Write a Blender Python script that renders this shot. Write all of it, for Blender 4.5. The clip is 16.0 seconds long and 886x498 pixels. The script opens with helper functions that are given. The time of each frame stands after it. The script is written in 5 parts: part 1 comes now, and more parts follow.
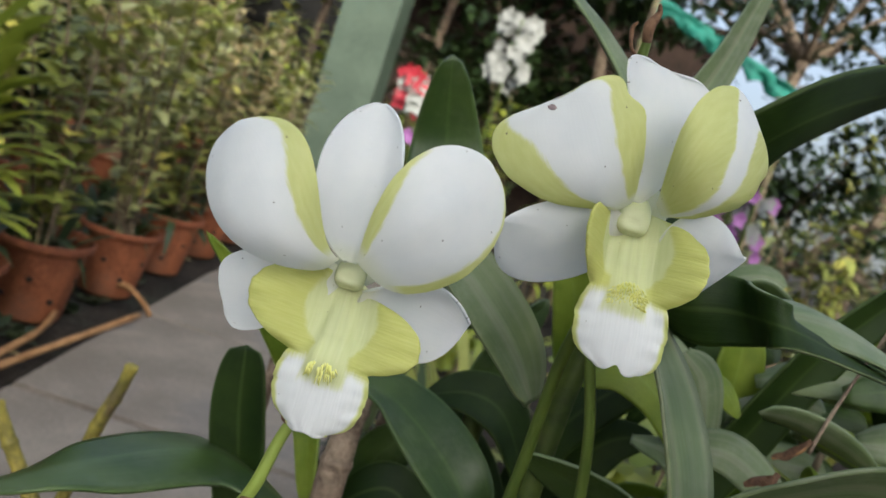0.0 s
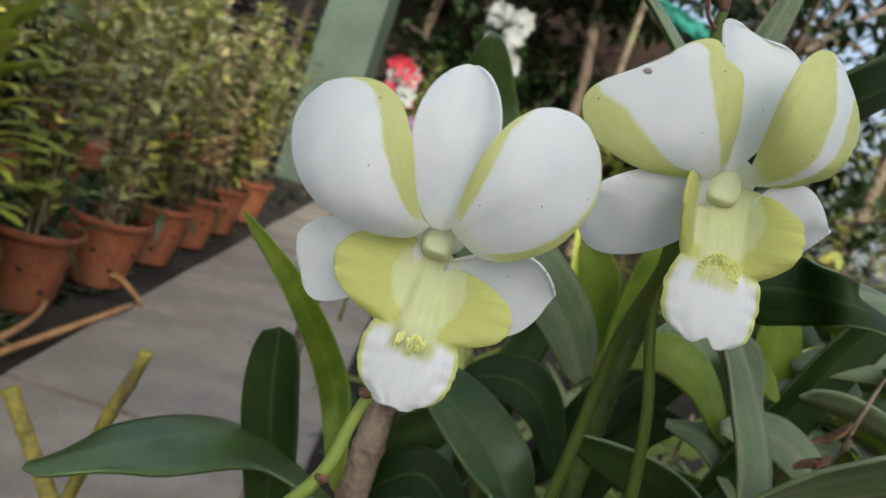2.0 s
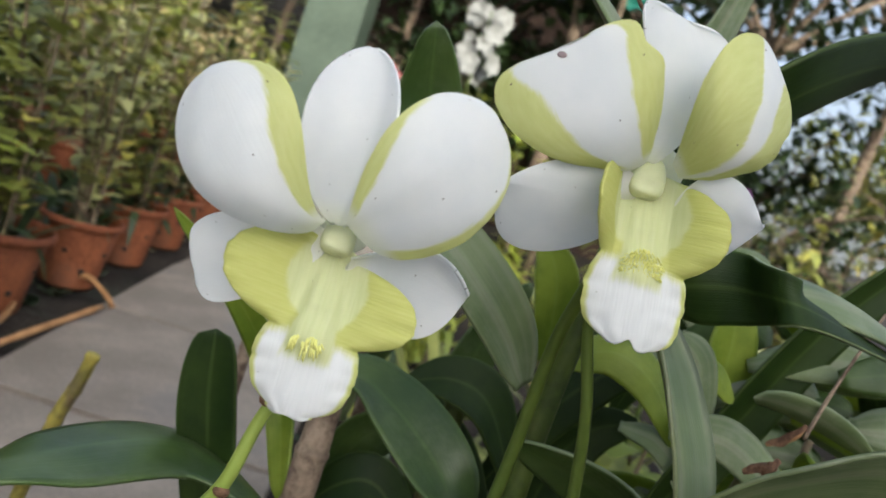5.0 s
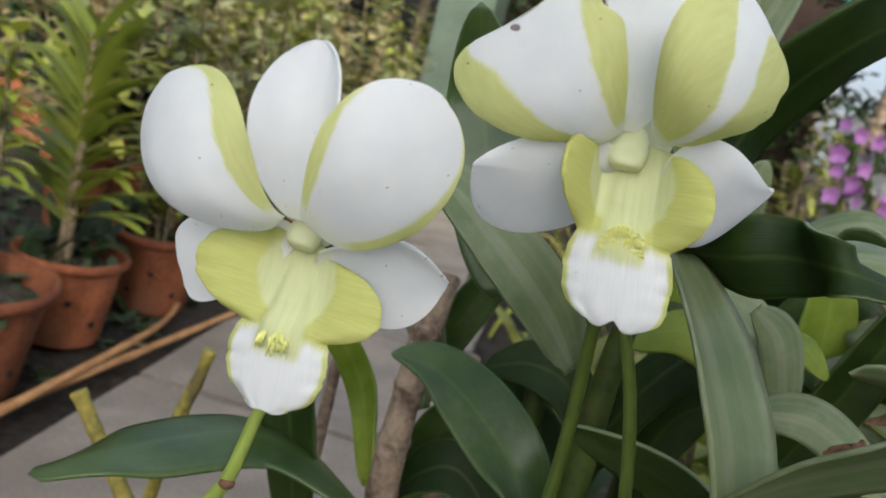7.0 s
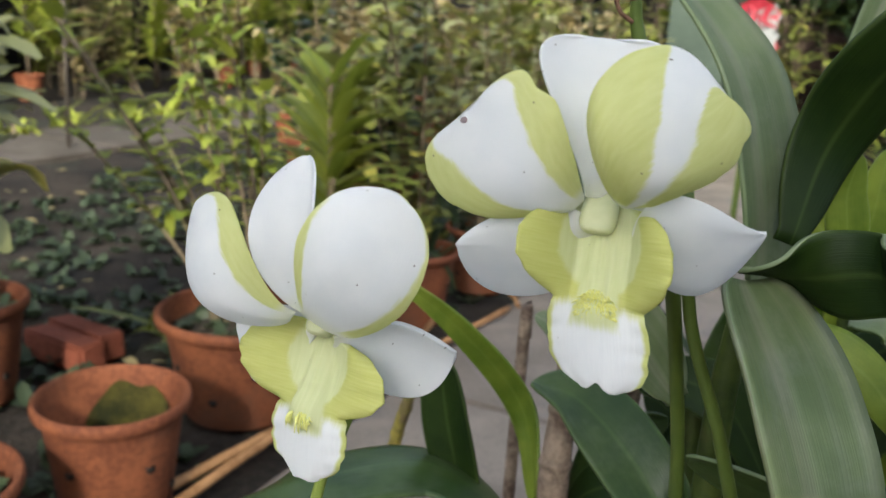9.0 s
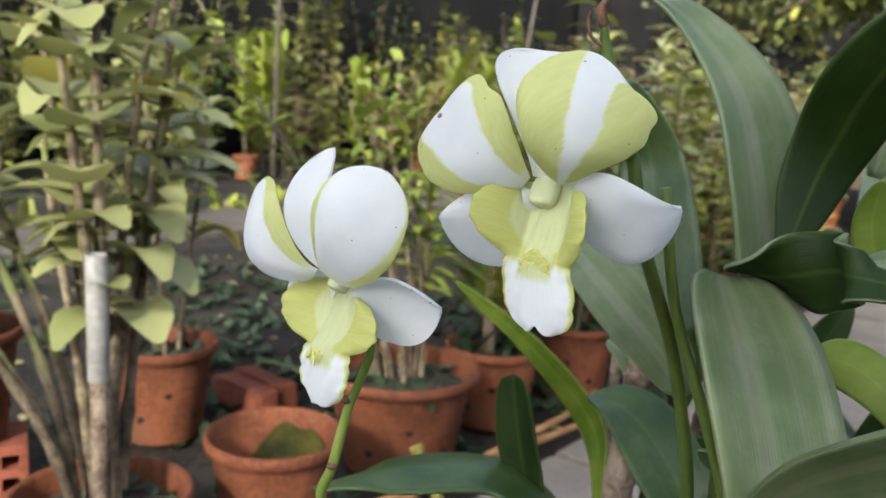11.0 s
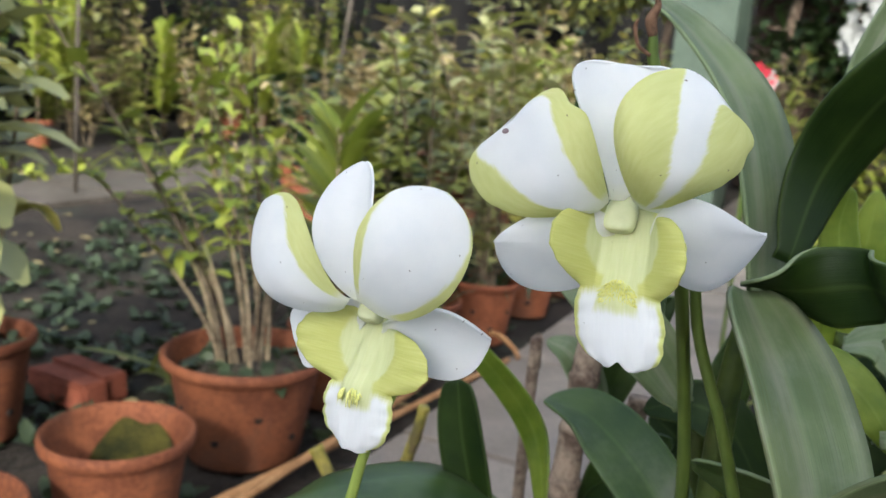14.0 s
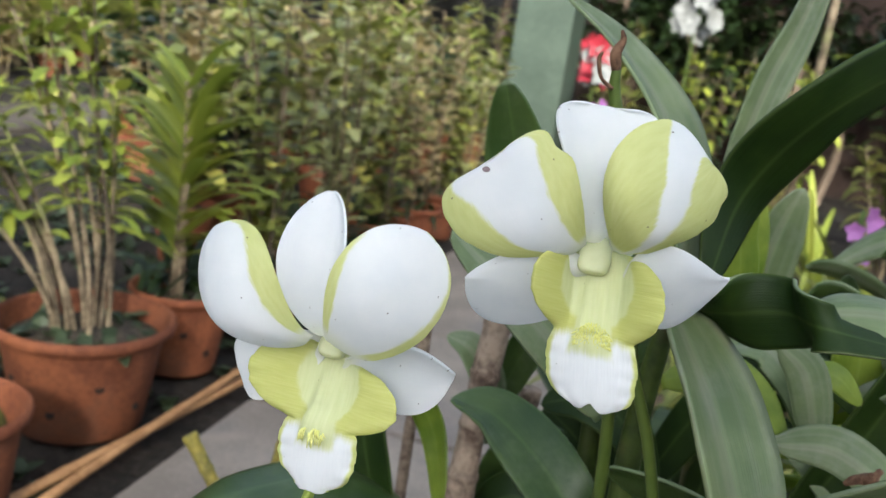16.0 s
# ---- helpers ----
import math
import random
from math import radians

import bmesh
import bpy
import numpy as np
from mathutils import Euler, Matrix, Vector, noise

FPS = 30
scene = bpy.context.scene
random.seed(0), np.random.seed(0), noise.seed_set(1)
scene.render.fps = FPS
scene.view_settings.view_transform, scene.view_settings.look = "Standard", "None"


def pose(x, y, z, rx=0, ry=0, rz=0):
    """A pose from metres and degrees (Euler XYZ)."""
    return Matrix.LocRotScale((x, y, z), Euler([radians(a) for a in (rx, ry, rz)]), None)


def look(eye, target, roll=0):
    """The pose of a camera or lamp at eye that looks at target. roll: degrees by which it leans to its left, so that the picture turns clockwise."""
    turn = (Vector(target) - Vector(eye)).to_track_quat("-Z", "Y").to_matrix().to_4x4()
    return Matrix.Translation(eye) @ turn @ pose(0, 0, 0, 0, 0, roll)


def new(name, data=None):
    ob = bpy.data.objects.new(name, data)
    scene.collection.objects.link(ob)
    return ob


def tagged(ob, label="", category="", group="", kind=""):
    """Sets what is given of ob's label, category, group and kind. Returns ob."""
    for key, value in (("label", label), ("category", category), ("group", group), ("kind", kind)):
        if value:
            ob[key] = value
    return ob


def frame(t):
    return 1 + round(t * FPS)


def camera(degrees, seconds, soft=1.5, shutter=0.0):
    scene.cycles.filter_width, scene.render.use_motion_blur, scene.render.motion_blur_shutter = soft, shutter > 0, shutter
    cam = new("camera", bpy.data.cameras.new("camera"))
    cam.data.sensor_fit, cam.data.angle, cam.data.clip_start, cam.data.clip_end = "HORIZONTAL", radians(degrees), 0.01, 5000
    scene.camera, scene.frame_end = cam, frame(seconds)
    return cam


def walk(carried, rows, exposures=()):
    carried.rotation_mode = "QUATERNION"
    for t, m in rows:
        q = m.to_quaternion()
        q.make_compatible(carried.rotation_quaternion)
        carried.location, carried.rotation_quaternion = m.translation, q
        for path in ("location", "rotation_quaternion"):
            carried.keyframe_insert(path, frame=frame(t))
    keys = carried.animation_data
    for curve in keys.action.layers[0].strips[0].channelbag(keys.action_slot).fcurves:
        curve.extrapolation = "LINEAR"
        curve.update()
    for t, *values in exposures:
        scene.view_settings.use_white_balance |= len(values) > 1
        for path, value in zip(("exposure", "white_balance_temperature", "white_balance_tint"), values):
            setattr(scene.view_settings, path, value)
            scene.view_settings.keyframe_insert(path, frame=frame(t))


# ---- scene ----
# a hand-held camera that circles two orchid flowers
cam = camera(54.4, 16.0)
cam.data.dof.use_dof = True
cam.data.dof.focus_distance = 0.205
cam.data.dof.aperture_fstop = 25.0
PATH = [
    (0, (0.0046, -0.1785, 0.5683), (-0.132, 1.797, 0.285), 18.77),
    (0.5, (0.0057, -0.1770, 0.5661), (-0.159, 1.795, 0.279), 18.94),
    (1, (-0.0018, -0.1759, 0.5621), (-0.141, 1.797, 0.262), 19.33),
    (1.5, (-0.0111, -0.1758, 0.5594), (-0.107, 1.799, 0.260), 19.23),
    (2, (-0.0149, -0.1755, 0.5552), (-0.110, 1.802, 0.272), 19.18),
    (2.5, (-0.0179, -0.1691, 0.5527), (-0.072, 1.813, 0.292), 19.15),
    (3, (-0.0143, -0.1693, 0.5517), (-0.065, 1.812, 0.283), 18.99),
    (3.5, (-0.0167, -0.1678, 0.5507), (-0.048, 1.814, 0.287), 19.08),
    (4, (-0.0050, -0.1630, 0.5586), (-0.039, 1.821, 0.307), 19.20),
    (4.2, (-0.0029, -0.1620, 0.5565), (-0.034, 1.823, 0.318), 19.21),
    (6.3, (0.0144, -0.1628, 0.5617), (-0.189, 1.795, 0.210), 17.27),
    (6.5, (0.0198, -0.1645, 0.5618), (-0.220, 1.791, 0.217), 16.57),
    (7, (0.0336, -0.1533, 0.5685), (-0.355, 1.766, 0.160), 14.10),
    (7.5, (0.0415, -0.1512, 0.5832), (-0.443, 1.736, 0.133), 12.00),
    (8, (0.0605, -0.1474, 0.5877), (-0.586, 1.692, 0.142), 7.22),
    (8.5, (0.0762, -0.1372, 0.5925), (-0.719, 1.625, 0.081), 5.17),
    (8.7, (0.0802, -0.1389, 0.5978), (-0.781, 1.586, 0.065), 4.28),
    (10.8, (0.1477, -0.1518, 0.5862), (-1.166, 1.310, 0.216), 3.07),
    (11, (0.1552, -0.1529, 0.5835), (-1.177, 1.296, 0.229), 2.89),
    (11.5, (0.1514, -0.1596, 0.5809), (-1.207, 1.271, 0.251), 3.61),
    (12, (0.1513, -0.1631, 0.5830), (-1.217, 1.259, 0.261), 4.19),
    (12.5, (0.1520, -0.1584, 0.5813), (-1.221, 1.263, 0.274), 4.39),
    (13, (0.1227, -0.1661, 0.5869), (-1.136, 1.356, 0.274), 4.18),
    (13.5, (0.1025, -0.1784, 0.5924), (-0.987, 1.457, 0.221), 3.94),
    (14, (0.0919, -0.1706, 0.5893), (-0.879, 1.533, 0.195), 4.72),
    (14.5, (0.0872, -0.1692, 0.5916), (-0.836, 1.559, 0.188), 6.03),
    (15, (0.0792, -0.1703, 0.5875), (-0.736, 1.612, 0.189), 8.27),
    (15.5, (0.0826, -0.1764, 0.5968), (-0.706, 1.615, 0.184), 8.28),
    (16, (0.0574, -0.1759, 0.6033), (-0.553, 1.673, 0.147), 8.43),
]
walk(cam, [(t, look(eye, target, roll)) for t, eye, target, roll in PATH], [(0, 0.95, 5640, 3), (2, 0.89, 5640, 3), (3, 0.89, 5640, 3), (4, 1.13, 5660, 4), (7, 1.08, 5650, 5), (8.5, 1.08, 5600, 5), (12, 1.31, 5400, 6), (16, 1.29, 5400, 5)])

# ---- daylight ----
world = bpy.data.worlds.new("daylight")
scene.world = world
world.use_nodes = True
wn = world.node_tree.nodes
sky = wn.new("ShaderNodeTexSky")
sky.sky_type, sky.sun_disc = "NISHITA", False
sky.air_density, sky.dust_density, sky.ozone_density = 0.6, 8.0, 0.8
SUN_UP, SUN_TURN = 28.0, 155.0     # degrees: height, and compass turn from +y to +x
sky.sun_elevation, sky.sun_rotation = radians(SUN_UP), radians(SUN_TURN)
haze = wn.new("ShaderNodeMix")          # a pale hazy veil over the whole sky
haze.data_type, haze.blend_type = "RGBA", "ADD"
haze.inputs[0].default_value = 1.0
haze.inputs[7].default_value = (2.15, 2.05, 1.88, 1)
world.node_tree.links.new(sky.outputs[0], haze.inputs[6])
world.node_tree.links.new(haze.outputs[2], wn["Background"].inputs["Color"])
wn["Background"].inputs["Strength"].default_value = 0.11
sun = new("sun", bpy.data.lights.new("sun", "SUN"))
sun.data.energy, sun.data.angle, sun.data.color = 2.3, radians(4), (1.0, 0.87, 0.66)
sun_way = Vector((math.sin(radians(SUN_TURN)) * math.cos(radians(SUN_UP)), math.cos(radians(SUN_TURN)) * math.cos(radians(SUN_UP)), math.sin(radians(SUN_UP))))
sun.matrix_world = look(sun_way * 20, (0, 0, 0))


# ---- materials ----
def bsdf_of(mat):
    return mat.node_tree.nodes["Principled BSDF"]


def put(tree, kind, **values):
    node = tree.nodes.new(kind)
    for key, value in values.items():
        if key in node.inputs:
            node.inputs[key].default_value = value
    return node


def math_node(tree, op, a, b=None, c=None):
    node = tree.nodes.new("ShaderNodeMath")
    node.operation = op
    for n, v in enumerate((a, b, c)):
        if v is None:
            continue
        if isinstance(v, (int, float)):
            node.inputs[n].default_value = v
        else:
            tree.links.new(v, node.inputs[n])
    return node.outputs[0]


def step_up(tree, value, lo, hi):
    node = tree.nodes.new("ShaderNodeMapRange")
    node.interpolation_type = "SMOOTHSTEP"
    tree.links.new(value, node.inputs[0])
    node.inputs[1].default_value, node.inputs[2].default_value = lo, hi
    return node.outputs[0]


def mix(tree, fac, a, b, blend="MIX"):
    node = tree.nodes.new("ShaderNodeMix")
    node.data_type, node.blend_type = "RGBA", blend
    for socket, v in ((node.inputs[0], fac), (node.inputs[6], a), (node.inputs[7], b)):
        if isinstance(v, (int, float)):
            socket.default_value = v
        elif isinstance(v, tuple):
            socket.default_value = (*v, 1) if len(v) == 3 else v
        else:
            tree.links.new(v, socket)
    return node.outputs[2]


def noise_of(tree, scale, detail=4.0, rough=0.55, coords="Object", stretch=(1, 1, 1)):
    tc = tree.nodes.new("ShaderNodeTexCoord")
    mp = tree.nodes.new("ShaderNodeMapping")
    mp.inputs["Scale"].default_value = stretch
    tree.links.new(tc.outputs[coords], mp.inputs[0])
    n = put(tree, "ShaderNodeTexNoise", Scale=scale, Detail=detail, Roughness=rough)
    tree.links.new(mp.outputs[0], n.inputs["Vector"])
    return n.outputs["Fac"]


def bump(tree, height, strength, distance, bsdf):
    b = put(tree, "ShaderNodeBump", Strength=strength, Distance=distance)
    tree.links.new(height, b.inputs["Height"])
    tree.links.new(b.outputs[0], bsdf.inputs["Normal"])
    return b


def start_mat(name, rough=0.6, spec=0.5):
    mat = bpy.data.materials.new(name)
    mat.use_nodes = True
    b = bsdf_of(mat)
    b.inputs["Roughness"].default_value = rough
    b.inputs["Specular IOR Level"].default_value = spec
    return mat, mat.node_tree, b


def weathered(colour):
    """A colour made darker and warmer by fixed factors."""
    return (colour[0] * 0.80, colour[1] * 0.76, colour[2] * 0.68)


def surface(name, dark, light, scale, rough=0.8, grain=None, relief=0.3, depth=0.002, spec=0.3, stain=None, per_object=0.0):
    """A matt natural surface: two colours mixed by noise at two scales, with relief."""
    mat, tree, b = start_mat(name, rough, spec)
    dark, light = weathered(dark), weathered(light)
    n1, n2 = noise_of(tree, scale), noise_of(tree, grain or scale * 9, 3)
    f = step_up(tree, math_node(tree, "ADD", math_node(tree, "MULTIPLY", n1, 0.65), math_node(tree, "MULTIPLY", n2, 0.35)), 0.36, 0.64)
    col = mix(tree, f, dark, light)
    if stain:
        n3 = step_up(tree, noise_of(tree, scale * 0.45, 5, 0.65), 0.52, 0.68)
        col = mix(tree, math_node(tree, "MULTIPLY", n3, 0.75), col, stain)
    if per_object:
        oi = tree.nodes.new("ShaderNodeObjectInfo")
        hv = put(tree, "ShaderNodeHueSaturation")
        tree.links.new(math_node(tree, "MULTIPLY_ADD", oi.outputs["Random"], per_object, 1 - per_object / 2), hv.inputs["Value"])
        tree.links.new(col, hv.inputs["Color"])
        col = hv.outputs[0]
    tree.links.new(col, b.inputs["Base Color"])
    bump(tree, n2, relief, depth, b)
    return mat


def uv_split(tree):
    uv = tree.nodes.new("ShaderNodeUVMap")
    uv.uv_map = "UVMap"
    sp = tree.nodes.new("ShaderNodeSeparateXYZ")
    tree.links.new(uv.outputs[0], sp.inputs[0])
    return uv.outputs[0], sp.outputs[0], sp.outputs[1]


def stretched(tree, uv, scale, stretch, detail=3.0):
    mp = tree.nodes.new("ShaderNodeMapping")
    mp.inputs["Scale"].default_value = stretch
    tree.links.new(uv, mp.inputs[0])
    n = put(tree, "ShaderNodeTexNoise", Scale=scale, Detail=detail, Roughness=0.5)
    tree.links.new(mp.outputs[0], n.inputs["Vector"])
    return n.outputs["Fac"]


def thin(tree, b, col, share):
    """Lets part of the light through a thin leaf or petal."""
    tr = tree.nodes.new("ShaderNodeBsdfTranslucent")
    tree.links.new(col, tr.inputs["Color"])
    mx = tree.nodes.new("ShaderNodeMixShader")
    mx.inputs[0].default_value = share
    tree.links.new(b.outputs[0], mx.inputs[1])
    tree.links.new(tr.outputs[0], mx.inputs[2])
    tree.links.new(mx.outputs[0], tree.nodes["Material Output"].inputs["Surface"])


LIME_PALE = (0.72, 0.74, 0.42)


def curve_of(tree, s, law):
    """law: a, b, c, n for a + b s + c s^n."""
    a, b, c, n = law
    v = math_node(tree, "MULTIPLY_ADD", s, b, a)
    return math_node(tree, "MULTIPLY_ADD", math_node(tree, "POWER", s, n), c, v)


def petal_mat(name, lo=None, hi=None, specks=11.0):
    """White petal; lime splashes along the margins, below lo and above hi of its width (each a law of its length); veins and a few dark specks."""
    mat, tree, b = start_mat(name, 0.55, 0.25)
    uv, u, s = uv_split(tree)
    wob = math_node(tree, "MULTIPLY", math_node(tree, "SUBTRACT", stretched(tree, uv, 6, (1, 0.8, 1), 4), 0.5), 0.07)
    fine = math_node(tree, "MULTIPLY", math_node(tree, "SUBTRACT", stretched(tree, uv, 34, (1.6, 0.3, 1), 2), 0.5), 0.05)
    w = math_node(tree, "ADD", math_node(tree, "ADD", u, wob), fine)
    lime = mix(tree, stretched(tree, uv, 14, (1.5, 0.5, 1)), (0.62, 0.64, 0.24), (0.75, 0.77, 0.40))
    col = mix(tree, step_up(tree, noise_of(tree, 90, 3), 0.3, 0.7), (0.80, 0.815, 0.82), (0.85, 0.855, 0.85))
    for law, sign in ((lo, -1), (hi, 1)):
        if law is None:
            continue
        past = math_node(tree, "MULTIPLY", math_node(tree, "SUBTRACT", w, curve_of(tree, s, law)), sign)
        g = math_node(tree, "MULTIPLY", step_up(tree, past, -0.022, 0.022), step_up(tree, s, 0.03, 0.12))
        col = mix(tree, g, col, lime)
    col = mix(tree, math_node(tree, "MULTIPLY", math_node(tree, "SUBTRACT", 1.0, step_up(tree, s, 0.0, 0.16)), 0.35), col, LIME_PALE)
    vo = put(tree, "ShaderNodeTexVoronoi", Scale=specks, Randomness=1.0)
    vo.voronoi_dimensions = "2D"
    tree.links.new(uv, vo.inputs["Vector"])
    rn = tree.nodes.new("ShaderNodeSeparateXYZ")
    tree.links.new(vo.outputs["Color"], rn.inputs[0])
    dot = math_node(tree, "MULTIPLY", math_node(tree, "LESS_THAN", vo.outputs["Distance"], 0.062), math_node(tree, "GREATER_THAN", rn.outputs[0], 0.945))
    col = mix(tree, math_node(tree, "MULTIPLY", dot, 0.8), col, (0.16, 0.12, 0.1))
    tree.links.new(col, b.inputs["Base Color"])
    veins = stretched(tree, uv, 26, (1.8, 0.14, 1), 3)
    bump(tree, veins, 0.13, 0.0006, b)
    thin(tree, b, col, 0.5)
    return mat


def lip_mat(name, inner, white_from):
    """Three-lobed lip: cream throat, ribbed lime lobes and shoulders, white end lobe with a lime rim."""
    mat, tree, b = start_mat(name, 0.6, 0.2)
    uv, u, s = uv_split(tree)
    fl = tree.nodes.new("ShaderNodeUVMap")
    fl.uv_map = "Flat"
    sp = tree.nodes.new("ShaderNodeSeparateXYZ")
    tree.links.new(fl.outputs[0], sp.inputs[0])
    ax = math_node(tree, "MULTIPLY", math_node(tree, "ABSOLUTE", math_node(tree, "SUBTRACT", sp.outputs[0], 0.5)), 2.0)
    fall = sp.outputs[1]
    e = math_node(tree, "MULTIPLY", math_node(tree, "ABSOLUTE", math_node(tree, "SUBTRACT", u, 0.5)), 2.0)
    cross = stretched(tree, fl.outputs[0], 40, (0.16, 2.2, 1), 3)
    along = stretched(tree, fl.outputs[0], 40, (1.6, 0.12, 1), 3)
    blot = math_node(tree, "SUBTRACT", stretched(tree, fl.outputs[0], 9, (1, 1, 1), 4), 0.5)
    lime = mix(tree, cross, (0.55, 0.57, 0.14), (0.69, 0.70, 0.28))
    cream = mix(tree, along, (0.64, 0.68, 0.33), (0.76, 0.78, 0.50))
    dx, dy = math_node(tree, "MULTIPLY", ax, 0.5), math_node(tree, "MULTIPLY", math_node(tree, "SUBTRACT", fall, 0.19), 0.95)
    ring = math_node(tree, "POWER", math_node(tree, "ADD", math_node(tree, "MULTIPLY", dx, dx), math_node(tree, "MULTIPLY", dy, dy)), 0.5)
    ring = math_node(tree, "ADD", ring, math_node(tree, "MULTIPLY", blot, 0.07))
    bowl = math_node(tree, "SUBTRACT", 1.0, step_up(tree, ring, inner - 0.016, inner + 0.016))
    spread = math_node(tree, "SUBTRACT", ax, math_node(tree, "MULTIPLY_ADD", fall, 0.36, 0.05))      # the ribbed tongue widens downwards
    fan = math_node(tree, "SUBTRACT", 1.0, step_up(tree, math_node(tree, "ADD", spread, math_node(tree, "MULTIPLY", blot, 0.10)), -0.03, 0.03))
    col = mix(tree, math_node(tree, "MAXIMUM", bowl, fan), lime, cream)
    start = math_node(tree, "ADD", fall, math_node(tree, "MULTIPLY", blot, 0.05))
    start = math_node(tree, "SUBTRACT", start, math_node(tree, "MULTIPLY", math_node(tree, "POWER", e, 4.0), 0.03))
    start = math_node(tree, "ADD", start, math_node(tree, "MULTIPLY", math_node(tree, "SUBTRACT", along, 0.5), 0.05))
    white = mix(tree, along, (0.79, 0.805, 0.81), (0.85, 0.855, 0.85))
    m = step_up(tree, start, white_from - 0.035, white_from + 0.035)
    held = math_node(tree, "MULTIPLY", fan, math_node(tree, "SUBTRACT", 1.0, step_up(tree, start, white_from + 0.06, white_from + 0.13)))
    m = math_node(tree, "MULTIPLY", m, math_node(tree, "SUBTRACT", 1.0, held))
    col = mix(tree, m, col, white)
    rim = math_node(tree, "MULTIPLY", step_up(tree, math_node(tree, "ADD", e, math_node(tree, "MULTIPLY", blot, 0.12)), 0.86, 0.95), m)
    col = mix(tree, math_node(tree, "MULTIPLY", rim, 0.9), col, (0.60, 0.63, 0.17))
    vo = put(tree, "ShaderNodeTexVoronoi", Scale=26.0, Randomness=1.0)
    tree.links.new(fl.outputs[0], vo.inputs["Vector"])
    rn = tree.nodes.new("ShaderNodeSeparateXYZ")
    tree.links.new(vo.outputs["Color"], rn.inputs[0])
    dot = math_node(tree, "MULTIPLY", math_node(tree, "LESS_THAN", vo.outputs["Distance"], 0.09), math_node(tree, "GREATER_THAN", rn.outputs[0], 0.94))
    col = mix(tree, math_node(tree, "MULTIPLY", dot, 0.45), col, (0.16, 0.14, 0.06))
    tree.links.new(col, b.inputs["Base Color"])
    bump(tree, mix(tree, math_node(tree, "MAXIMUM", m, math_node(tree, "MAXIMUM", bowl, fan)), cross, along), 0.38, 0.0006, b)
    thin(tree, b, col, 0.42)
    return mat


def plain_flesh(name, a, c, scale=300):
    mat, tree, b = start_mat(name, 0.5, 0.3)
    col = mix(tree, noise_of(tree, scale), a, c)
    tree.links.new(col, b.inputs["Base Color"])
    bump(tree, noise_of(tree, scale * 3), 0.2, 0.0004, b)
    return mat


def leaf_mat(name, dark, light, rib, rough=0.33, share=0.12, gloss=0.38, dots=False, bloom=0.0, streaks=0.0):
    """Strap leaf: lengthwise veins, a paler midrib, dusty patches, random shade."""
    mat, tree, b = start_mat(name, rough, gloss)
    dark, light = weathered(dark), weathered(light)
    uv, u, s = uv_split(tree)
    fine = stretched(tree, uv, 26, (2.4, 0.05, 1), 2)
    patch = noise_of(tree, 28, 5, 0.6)
    col = mix(tree, step_up(tree, math_node(tree, "ADD", math_node(tree, "MULTIPLY", fine, 0.16), math_node(tree, "MULTIPLY", patch, 0.84)), 0.34, 0.68), dark, light)
    mid = math_node(tree, "ABSOLUTE", math_node(tree, "SUBTRACT", u, 0.5))
    col = mix(tree, math_node(tree, "MULTIPLY", math_node(tree, "SUBTRACT", 1.0, step_up(tree, mid, 0.004, 0.06)), 0.22), col, rib)
    col = mix(tree, math_node(tree, "MULTIPLY", step_up(tree, mid, 0.46, 0.50), 0.35), col, rib)
    streak = step_up(tree, stretched(tree, uv, 2.3, (1.7, 0.06, 1), 2), 0.44, 0.70)
    col = mix(tree, math_node(tree, "MULTIPLY", streak, streaks), col, (0.36, 0.34, 0.27))
    if bloom:
        dust = step_up(tree, noise_of(tree, 60, 6, 0.7), 0.45, 0.75)
        col = mix(tree, math_node(tree, "MULTIPLY", dust, bloom), col, (0.38, 0.38, 0.32))
    if dots:
        vo = put(tree, "ShaderNodeTexVoronoi", Scale=46.0, Randomness=1.0)
        mp = tree.nodes.new("ShaderNodeMapping")
        mp.inputs["Scale"].default_value = (0.6, 1.6, 1)
        tree.links.new(uv, mp.inputs[0])
        tree.links.new(mp.outputs[0], vo.inputs["Vector"])
        rn = tree.nodes.new("ShaderNodeSeparateXYZ")
        tree.links.new(vo.outputs["Color"], rn.inputs[0])
        rim = math_node(tree, "SUBTRACT", 1.0, step_up(tree, mid, 0.465, 0.485))
        near = math_node(tree, "MULTIPLY", math_node(tree, "MAXIMUM", math_node(tree, "MULTIPLY", step_up(tree, mid, 0.40, 0.47), 0.7), 0.04), rim)
        hit = math_node(tree, "MULTIPLY", math_node(tree, "LESS_THAN", vo.outputs["Distance"], 0.28), math_node(tree, "LESS_THAN", rn.outputs[0], near))
        col = mix(tree, math_node(tree, "MULTIPLY", hit, 0.9), col, (0.01, 0.01, 0.008))
    tree.links.new(col, b.inputs["Base Color"])
    bump(tree, fine, 0.22, 0.0010, b)
    if share:
        thin(tree, b, col, share)
    return mat


def foliage_mat(name, dark, light, share=0.25, yellow=None, rough=0.45):
    """Far leaves, each of its own shade."""
    mat, tree, b = start_mat(name, rough, 0.4)
    dark, light = weathered(dark), weathered(light)
    ge = tree.nodes.new("ShaderNodeNewGeometry")
    r = ge.outputs["Random Per Island"]
    f = math_node(tree, "ADD", math_node(tree, "MULTIPLY", r, 0.75), math_node(tree, "MULTIPLY", noise_of(tree, 30), 0.25))
    col = mix(tree, f, dark, light)
    if yellow:
        col = mix(tree, step_up(tree, r, 0.86, 0.93), col, yellow)
    tree.links.new(col, b.inputs["Base Color"])
    thin(tree, b, col, share)
    return mat


